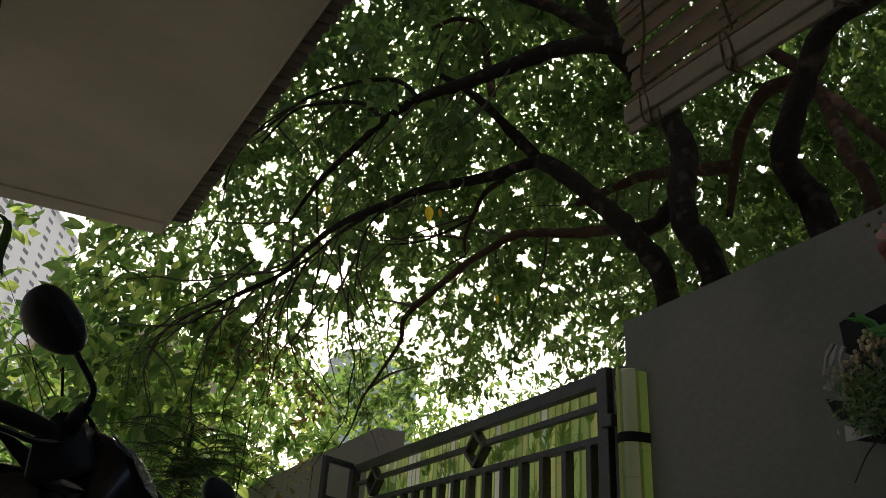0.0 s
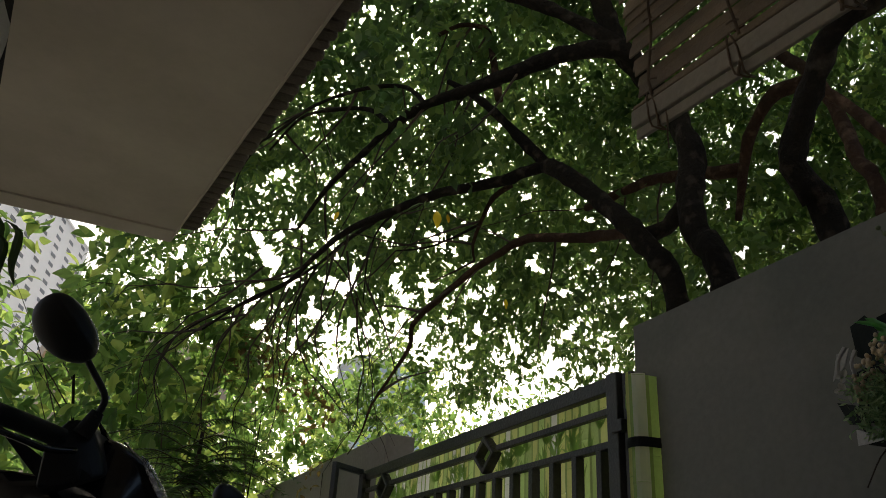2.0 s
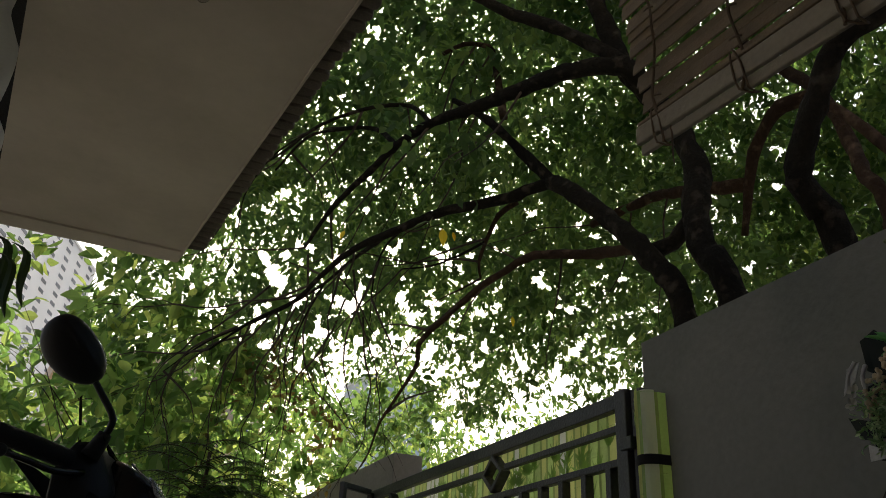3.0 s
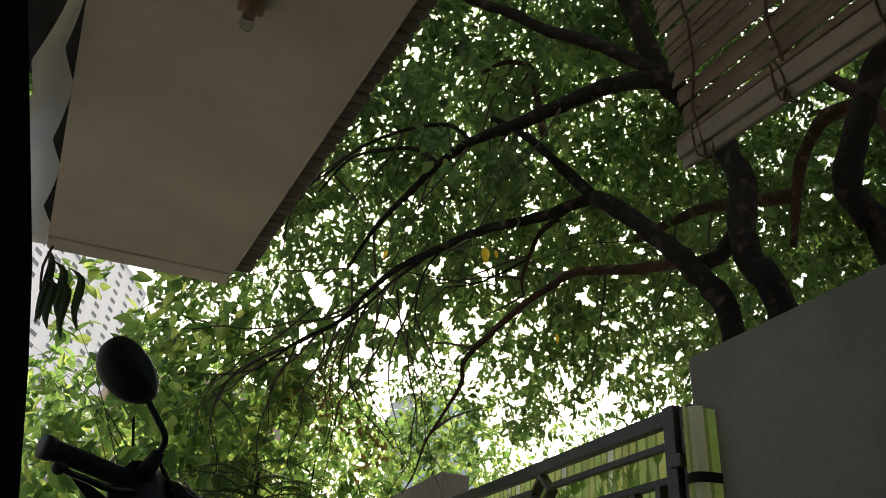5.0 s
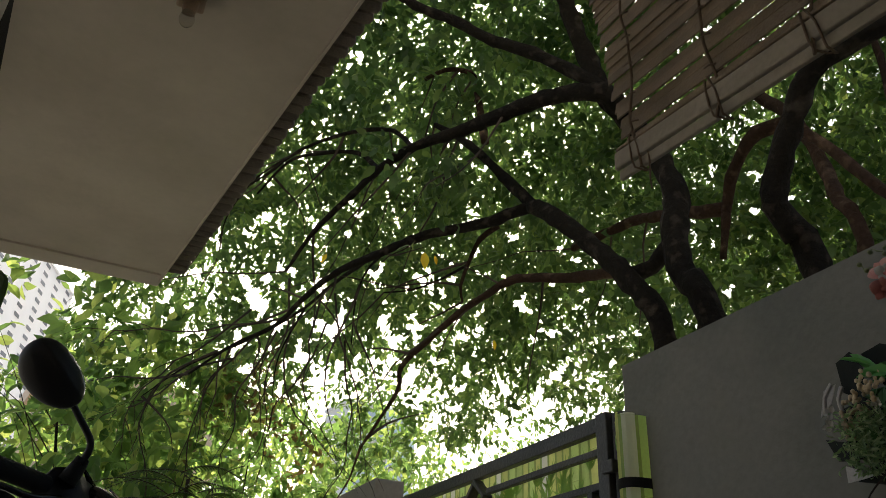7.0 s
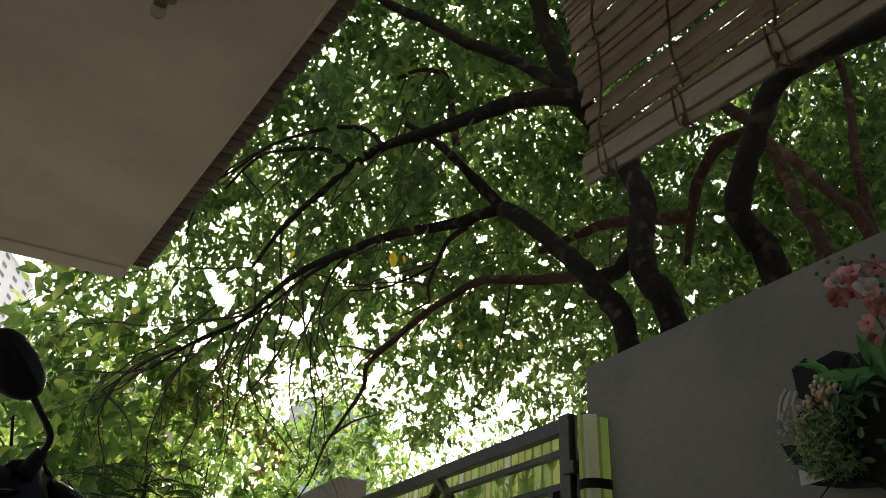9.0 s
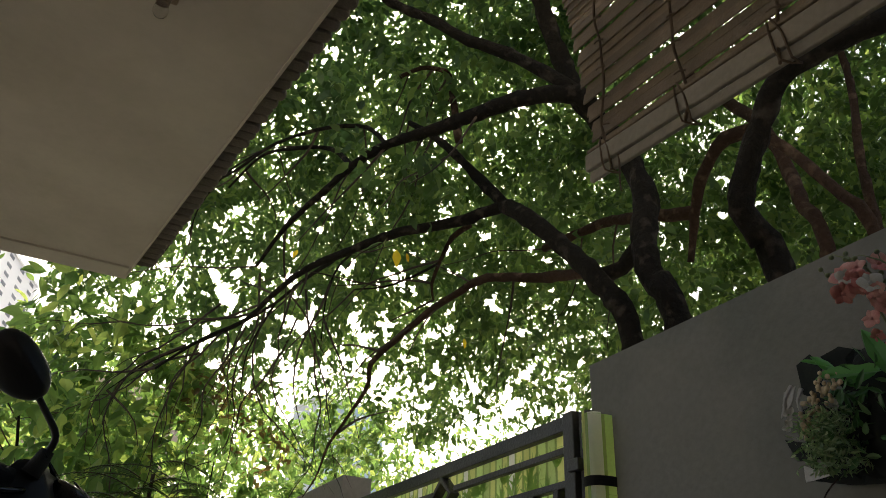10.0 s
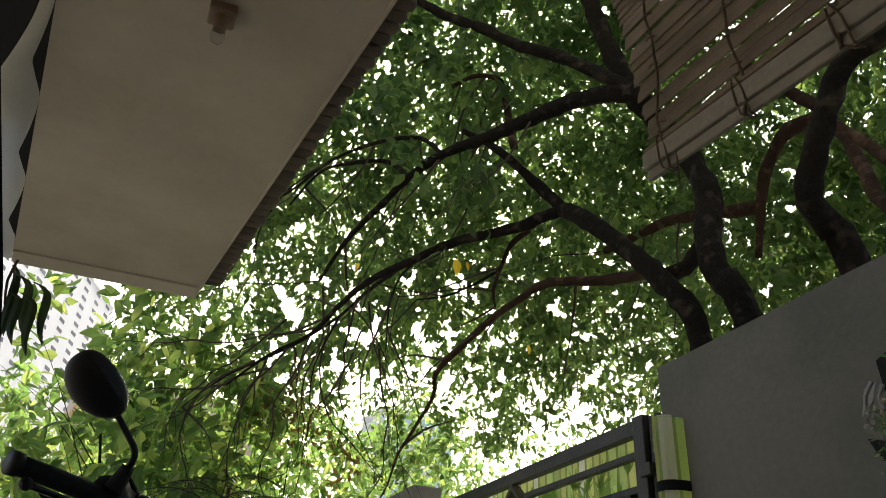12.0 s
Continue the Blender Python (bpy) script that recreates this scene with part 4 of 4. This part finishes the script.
part("mirror_glass", shell(mc - mw * 0.013, mu, mv, mw, 0.062, 0.039, 0.005), M_MIRROR, mirror_ob, "mirror glass", True)
part("mirror_stem", tube([(0.305, 1.752, 1.392), (0.330, 1.765, 1.362), (0.352, 1.772, 1.335), (0.357, 1.777, 1.318), (0.351, 1.782, 1.298), (0.342, 1.785, 1.280)], 0.0055, 0.0065, 12, step=0.015), M_PLASTIC, bike, smooth=True)
part("mirror_clamp", tube([(0.351, 1.782, 1.302), (0.345, 1.785, 1.285), (0.335, 1.79, 1.262)], 0.011, 0.017, 12, step=0.012), M_RUBBER, bike, smooth=True)
part("grip", tube([(0.185, 1.700, 1.268), (0.24, 1.742, 1.262), (0.305, 1.79, 1.252)], 0.0165, 0.0165, 16, step=0.02), M_RUBBER, bike, smooth=True)
part("grip_end", tube([(0.178, 1.695, 1.269), (0.19, 1.704, 1.268)], 0.0195, 0.0195, 16, curve=False), M_PLASTIC, bike, smooth=True)
part("brake_lever", tube([(0.212, 1.690, 1.237), (0.25, 1.72, 1.232), (0.29, 1.75, 1.226), (0.33, 1.775, 1.232)], 0.0075, 0.010, 10, step=0.015, flat=0.6), M_GLOSS, bike, "glossy black lever", True)
part("lever_tip", shell((0.210, 1.688, 1.238), (1, 0, 0), (0, 1, 0), (0, 0, 1), 0.0105, 0.0105, 0.0105, 2), M_PLASTIC, bike, smooth=True)
axis = Vector((0.62, 0.78, 0)).normalized()
fwd = Vector((0.55, -0.44, 0)).normalized()


def hull(points, bevel=0.012):
    """A moulded panel: the closed skin round some corners, its edges rounded."""
    bm = bmesh.new()
    for p in points:
        bm.verts.new(p)
    r = bmesh.ops.convex_hull(bm, input=bm.verts)
    bmesh.ops.delete(bm, geom=[v for v in bm.verts if not v.link_faces], context="VERTS")
    bmesh.ops.bevel(bm, geom=bm.edges[:], offset=bevel, segments=3, affect="EDGES", profile=0.6)
    return bm


part("handlebar_cowl", hull([(0.282, 1.775, 1.245), (0.312, 1.79, 1.292), (0.345, 1.80, 1.288), (0.375, 1.86, 1.280), (0.30, 1.84, 1.16), (0.285, 1.79, 1.17), (0.39, 1.80, 1.20), (0.40, 1.93, 1.25), (0.36, 1.78, 1.19)], 0.008), M_PLASTIC, bike)
part("headlight_cowl", hull([(0.36, 1.83, 1.272), (0.415, 1.82, 1.258), (0.455, 1.82, 1.228), (0.49, 1.83, 1.185), (0.53, 1.85, 1.10), (0.52, 2.05, 1.19), (0.42, 2.02, 1.245), (0.385, 1.87, 1.276), (0.465, 1.91, 1.243), (0.34, 1.84, 1.12), (0.38, 1.80, 1.08), (0.36, 2.0, 1.1)], 0.014), M_GLOSS, bike, "glossy black cowl", True)
# Bumpy metal strip added along the cowl's edge to give its glints.
part("cowl_glint_strip", hull([(0.427, 1.806, 1.260), (0.460, 1.806, 1.233), (0.494, 1.815, 1.190), (0.520, 1.829, 1.142), (0.476, 1.798, 1.176), (0.441, 1.797, 1.228), (0.47, 1.85, 1.20)], 0.010), M_REFLECT, bike, "bumpy mirror-like strip added for the cowl's bright glints", True)
# Highlight streak along the glossy edge, added as a thin chrome line.
part("cowl_highlight", tube([(0.405, 1.812, 1.262), (0.452, 1.808, 1.226), (0.488, 1.815, 1.182), (0.515, 1.83, 1.13)], 0.002, 0.0015, 8, step=0.02), M_CHROME, bike, "thin chrome line for the cowl's highlight streak", True)
part("instrument_panel", hull([(0.345, 1.86, 1.285), (0.395, 1.90, 1.268), (0.44, 1.98, 1.262), (0.38, 2.0, 1.265), (0.33, 1.92, 1.27), (0.38, 1.94, 1.23)], 0.006), M_PLASTIC, bike)
part("front_fairing", hull([(0.12, 1.90, 1.20), (0.24, 1.84, 1.215), (0.31, 1.82, 1.205), (0.40, 1.80, 1.12), (0.53, 1.86, 1.08), (0.60, 1.90, 0.75), (0.56, 1.95, 0.55), (0.40, 1.95, 0.5), (0.12, 2.05, 0.6), (0.10, 2.0, 1.1), (0.55, 2.15, 0.9)], 0.03), M_GLOSS, bike, "glossy black front fairing", True)
part("headlight", shell((0.585, 1.87, 0.86), axis, (fwd.x, fwd.y, 0.1), (0, 0, 1), 0.07, 0.03, 0.05, 2.5), M_CHROME, bike, "headlight", True)
part("leg_shield", box((0.20, 2.02, 0.45), (0.55, 2.30, 0.98), 0.05), M_PLASTIC, bike, smooth=False)
part("seat", shell((-0.05, 2.75, 0.80), (-0.55, 0.9, 0), (0.9, 0.55, 0), (0, 0, 1), 0.38, 0.14, 0.07, 3), M_RUBBER, bike, smooth=True)
part("tail_body", shell((-0.05, 2.75, 0.60), (-0.55, 0.9, 0), (0.9, 0.55, 0), (0, 0, 1), 0.45, 0.15, 0.16, 3), M_GLOSS, bike, smooth=True)
m2 = Vector((0.695, 2.34, 1.245))
part("mirror", shell(m2, (0.8, 0.3, -0.35), (0.3, 0.1, 0.9), mw, 0.050, 0.035, 0.026, 2.3), M_PLASTIC, bike, smooth=True)
part("mirror_stem", tube([(0.66, 2.34, 1.225), (0.60, 2.29, 1.20), (0.56, 2.22, 1.18)], 0.006, 0.007, 10, step=0.015), M_PLASTIC, bike, smooth=True)
part("grip", tube([(0.52, 2.13, 1.20), (0.60, 2.24, 1.175), (0.66, 2.31, 1.165)], 0.0165, 0.0165, 14, step=0.02), M_RUBBER, bike, smooth=True)


def wheel(cx, cy):
    w = bmesh.new()
    ways = [Vector((fwd.x * math.cos(a), fwd.y * math.cos(a), math.sin(a))) for a in np.linspace(0, 2 * math.pi, 33)]
    tube([Vector((cx, cy, 0.28)) + d * 0.17 for d in ways], 0.05, 0.05, 10, w, curve=False)
    t = part("wheel", w, M_RUBBER, bike, smooth=True)
    part("rim", tube([Vector((cx, cy, 0.28)) - axis * 0.03, Vector((cx, cy, 0.28)) + axis * 0.03], 0.125, 0.125, 20, curve=False), M_CHROME, t)


wheel(0.75, 1.86)
wheel(-0.25, 2.66)
part("fork", tube([(0.52, 2.02, 0.75), (0.72, 1.86, 0.30)], 0.03, 0.025, 10, curve=False), M_PLASTIC, bike)
part("floorboard", box((0.05, 2.15, 0.30), (0.45, 2.5, 0.36), 0.02), M_PLASTIC, bike)

# ---------------------------------------------------------------- artificial flowers on the wall
def petal(bm, root, way, face, ln, wd):
    way, face = Vector(way).normalized(), Vector(face).normalized()
    side = way.cross(face).normalized()
    nor = side.cross(way)
    ring = []
    for f, k in ((0.0, 0.12), (0.3, 0.8), (0.6, 1.0), (0.85, 0.7), (1.0, 0.15)):
        lift = nor * (0.22 * ln * math.sin(f * 2.2))
        ring.append((bm.verts.new(Vector(root) + way * ln * f + side * wd * k / 2 + lift), bm.verts.new(Vector(root) + way * ln * f + lift * 0.7 - nor * 0.03 * ln), bm.verts.new(Vector(root) + way * ln * f - side * wd * k / 2 + lift)))
    for a, b in zip(ring, ring[1:]):
        bm.faces.new((a[0], a[1], b[1], b[0]))
        bm.faces.new((a[1], a[2], b[2], b[1]))


OUT = Vector((-0.80, -0.55, 0.1)).normalized()
orchid = thing("orchid_stems", (2.05, 1.22, 1.62), "faded pink artificial orchid stems on the wall", "artificial flower")
rr = random.Random(17)
stems = [[(2.04, 1.30, 1.56), (1.99, 1.29, 1.74), (1.95, 1.325, 1.87), (1.945, 1.385, 1.895)],
         [(2.04, 1.28, 1.56), (1.99, 1.26, 1.78), (1.95, 1.30, 1.90), (1.945, 1.345, 1.935)],
         [(2.04, 1.24, 1.56), (1.99, 1.22, 1.76), (1.96, 1.23, 1.86), (1.95, 1.27, 1.90)]]
for st in stems:
    part("stem", tube(st, 0.004, 0.002, 6, step=0.03), M_STEM, orchid)
    for p in smooth_line(st, 0.022)[-5:]:
        b = bmesh.new()
        q = p + Vector((rr.uniform(-0.012, 0.012), rr.uniform(0.0, 0.035), rr.uniform(0.0, 0.03)))
        tube([p, p.lerp(q, 0.6) + Vector((0, 0, 0.008)), q], 0.0013, 0.001, 5, b, step=0.01)
        bmesh.ops.create_icosphere(b, subdivisions=2, radius=0.0065, matrix=Matrix.Translation(q))
        part("bud", b, M_STEM, orchid, smooth=True)


def blossom(c, face, size, mat):
    """Five rounded petals, two of them broad, round a small lip."""
    u = face.orthogonal().normalized()
    u.rotate(Matrix.Rotation(rr.uniform(0, 6.28), 3, face))
    bm = bmesh.new()
    for j in range(5):
        d = u.copy()
        d.rotate(Matrix.Rotation(j * 2 * math.pi / 5, 3, face))
        root, way = c + face * (0.003 if j in (1, 4) else 0.0), (d + face * 0.25).normalized()
        side = way.cross(face).normalized()
        ln, wd = size * (1.0 if j in (1, 4) else 0.92), size * (1.15 if j in (1, 4) else 0.72)
        rows = []
        for f in (0.0, 0.16, 0.36, 0.58, 0.78, 0.92, 1.0):
            half = wd * 0.5 * max(0.05, math.sin(math.pi * min(1.0, 0.06 + 0.94 * f) ** 0.85)) ** 0.6
            rows.append([bm.verts.new(root + way * ln * f + side * half * g + face * (0.16 * ln * (math.sin(2.4 * f) - 0.5 * g * g))) for g in (-1, -0.4, 0.4, 1)])
        for a, b in zip(rows, rows[1:]):
            for k in range(3):
                bm.faces.new((a[k], a[k + 1], b[k + 1], b[k]))
    bmesh.ops.create_icosphere(bm, subdivisions=1, radius=size * 0.18, matrix=Matrix.Translation(c + face * 0.006))
    part("blossom", bm, mat, orchid, smooth=True)


for k in range(30):
    t = k / 29
    c = Vector((1.935 + rr.uniform(-0.025, 0.04), 1.25 + 0.055 * t + rr.gauss(0, 0.035), 1.69 + 0.20 * t + rr.gauss(0, 0.012)))
    face = (OUT + Vector((rr.uniform(-0.5, 0.5), rr.uniform(-0.5, 0.5), rr.uniform(-0.6, 0.3)))).normalized()
    blossom(c, face, rr.uniform(0.020, 0.034) * (0.75 + 0.35 * t), M_PINK if rr.random() < 0.45 + 0.65 * t else M_PETAL)

bunch = thing("flower_bunch", (2.05, 1.42, 1.55), "dusty artificial bunch of pale flowers and leaves on the wall", "artificial flower")
# Near-black pod put in for the shaded hollow behind the leaves.
part("hollow_backing", shell((2.03, 1.36, 1.56), (0, 1, 0), (0, 0, 1), (1, 0, 0), 0.11, 0.17, 0.05, 2), M_ROLLED, bunch, "near-black pod for the shaded hollow behind the leaves")


def wrap(name, outline, x, mat, lean, label=""):
    """A stiff sheet of florist's wrap, cupped away from the wall."""
    bm = prism(outline, x, x + 0.002, "x")
    bmesh.ops.subdivide_edges(bm, edges=bm.edges[:], cuts=2, use_grid_fill=True)
    cy = sum(p[0] for p in outline) / len(outline)
    for v in bm.verts:
        v.co.x += lean * (v.co.y - cy) - 2.0 * (v.co.y - cy) ** 2
    part(name, bm, mat, bunch, label)


# The first, largest sheet is a near-black backing for the same dark hollow.
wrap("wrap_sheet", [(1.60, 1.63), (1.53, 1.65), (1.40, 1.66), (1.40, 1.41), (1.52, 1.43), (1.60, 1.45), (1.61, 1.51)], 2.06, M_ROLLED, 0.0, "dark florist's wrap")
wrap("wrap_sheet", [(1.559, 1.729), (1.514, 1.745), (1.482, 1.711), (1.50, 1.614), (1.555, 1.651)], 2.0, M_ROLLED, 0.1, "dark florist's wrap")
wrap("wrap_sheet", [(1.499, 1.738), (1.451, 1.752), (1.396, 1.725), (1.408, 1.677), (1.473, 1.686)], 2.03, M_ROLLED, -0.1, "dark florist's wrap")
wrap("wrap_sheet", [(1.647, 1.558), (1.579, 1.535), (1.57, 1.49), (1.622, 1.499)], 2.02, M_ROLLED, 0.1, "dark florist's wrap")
wrap("paper_edge", [(1.62, 1.676), (1.575, 1.68), (1.60, 1.64), (1.644, 1.611)], 2.012, M_PAPER, 0.15, "dusty pale wrap paper")
wrap("paper_edge", [(1.601, 1.483), (1.518, 1.445), (1.603, 1.443)], 2.012, M_PAPER, 0.1, "dusty pale wrap paper")
for y0, z0, y1, z1 in ((1.572, 1.675, 1.60, 1.61), (1.545, 1.66, 1.553, 1.60)):
    part("ribbon", tube([(1.985, y0, z0), (1.975, (y0 + y1) / 2 + 0.004, (z0 + z1) / 2), (1.98, y1, z1)], 0.006, 0.005, 6, step=0.02), M_PAPER, bunch, "pale ribbon tail")
nr = np.random.default_rng(9)


def scatter(n, sy, sz, yc=1.40, zc=1.57, xc=1.965, sx=0.035):
    g = np.clip(nr.normal(size=(n, 3)), -1.6, 1.6)
    return np.array((xc, yc, zc)) + g * np.array((sx, sy, sz))


def outward(n, spread=0.8):
    return nr.normal(size=(n, 3)) * spread + np.array(OUT) * 0.6


n = 70
leaves("broad_leaves", scatter(n, 0.045, 0.06, 1.39, 1.55, 1.97), outward(n, 0.9) + np.array((0, 0.3, 0.2)), outward(n), nr.uniform(0.03, 0.06, n), nr.uniform(0.011, 0.02, n), L_PLASTIC, bunch)
n = 850
leaves("small_leaves", scatter(n, 0.034, 0.040, 1.468, 1.505, 1.945), outward(n, 0.9) + np.array((0, 0, -0.3)), outward(n), nr.uniform(0.012, 0.03, n), nr.uniform(0.004, 0.009, n), L_PALE, bunch)
n = 26
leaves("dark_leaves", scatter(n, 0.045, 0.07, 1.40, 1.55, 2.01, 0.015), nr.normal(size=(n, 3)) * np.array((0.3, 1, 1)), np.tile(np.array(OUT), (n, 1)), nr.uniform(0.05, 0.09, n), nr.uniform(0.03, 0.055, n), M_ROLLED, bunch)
for root, tip, wd in (((1.96, 1.285, 1.60), (1.94, 1.325, 1.745), 0.050), ((1.95, 1.27, 1.61), (1.94, 1.25, 1.72), 0.045), ((1.94, 1.30, 1.625), (1.925, 1.475, 1.665), 0.036),
                      ((1.95, 1.40, 1.63), (1.94, 1.475, 1.725), 0.026), ((1.95, 1.30, 1.64), (1.93, 1.40, 1.625), 0.045), ((1.95, 1.42, 1.67), (1.93, 1.50, 1.715), 0.014)):
    way = np.array(tip) - np.array(root)
    leaves("strap_leaf", np.array([root]), np.array([way]), np.array([tuple(OUT)]), np.array([np.linalg.norm(way)]), np.array([wd]), L_STRAP, bunch)
for k in range(72):
    t = rr.random()
    c = Vector((1.925 + rr.uniform(-0.025, 0.02), 1.515 - 0.105 * t + rr.gauss(0, 0.014), 1.535 + 0.10 * t + rr.gauss(0, 0.015)))
    bm = bmesh.new()
    bmesh.ops.create_icosphere(bm, subdivisions=2, radius=rr.uniform(0.0042, 0.0066), matrix=Matrix.Translation(c) @ Matrix.Diagonal((1, 1, 1.2, 1)))
    part("bud", bm, M_BERRY, bunch, smooth=True)
for c in ((1.93, 1.545, 1.585), (1.93, 1.555, 1.555), (1.95, 1.50, 1.45), (1.94, 1.43, 1.58)):
    bm = bmesh.new()
    for j in range(5):
        a = j * 1.257 + rr.uniform(-0.3, 0.3)
        petal(bm, c, (-0.4, math.cos(a), math.sin(a)), OUT, rr.uniform(0.014, 0.022), 0.013)
    part("white_flower", bm, M_PETAL, bunch)
part("twig", tube([(1.95, 1.47, 1.42), (1.93, 1.49, 1.39), (1.93, 1.535, 1.33)], 0.002, 0.0015, 5, step=0.02), M_TWIG, bunch)

# ---------------------------------------------------------------- buildings far off
def tower(name, label, base, wide, deep, high, turn, floors, bays, wall_mat, pane_mat, band=False):
    ob = thing(name, base, label, "building")
    T = Matrix.Translation(base) @ Matrix.Rotation(radians(turn), 4, "Z")
    bm = box((-wide / 2, 0, 0), (wide / 2, deep, high))
    bmesh.ops.transform(bm, verts=bm.verts, matrix=T)
    part("wall", bm, wall_mat, ob)
    bm = box((-wide / 2 - 0.3, -0.3, high), (wide / 2 + 0.3, deep, high + 0.8))
    bmesh.ops.transform(bm, verts=bm.verts, matrix=T)
    part("roof", bm, wall_mat, ob)
    fh, bw = high / floors, wide / bays
    w, h = bw * (0.94 if band else 0.36), fh * (0.72 if band else 0.37)
    pane = box((-w / 2, -0.06, -h / 2), (w / 2, 0.1, h / 2))
    me = bpy.data.meshes.new("window")
    pane.to_mesh(me)
    pane.free()
    sill = box((-w / 2 - 0.1, -0.4, -0.08), (w / 2 + 0.1, 0.05, 0.08))
    ms = bpy.data.meshes.new("sill")
    sill.to_mesh(ms)
    sill.free()
    for i in range(floors):
        for j in range(bays):
            win = link("window", me, pane_mat, ob)
            win.matrix_local = Matrix.Rotation(radians(turn), 4, "Z") @ Matrix.Translation((-wide / 2 + (j + 0.5) * bw, 0, (i + 0.55) * fh))
            if band and i > floors * 0.3:
                sl = link("sill", ms, wall_mat, win)
                sl.location = (0, 0, -h / 2 - 0.1)
    return ob


tower("apartment_tower", "tall white apartment tower with rows of small windows", (-26.5, 230.0, 0), 80, 30, 107.0, 72, 36, 8, M_TOWER, M_PANE)
tower("office_building", "pale blue glass office building", (62.0, 165.0, 0), 18, 12, 54.0, 8, 20, 3, M_TOWER, M_GLASSB, True)
tower("low_house", "warm ochre house behind the trees", (2.4, 31.0, 0), 7.5, 6, 9.4, 8, 3, 5, material("ochre_wall", (0.80, 0.62, 0.45), 0.8, 0.1, 1.0), M_PANE)
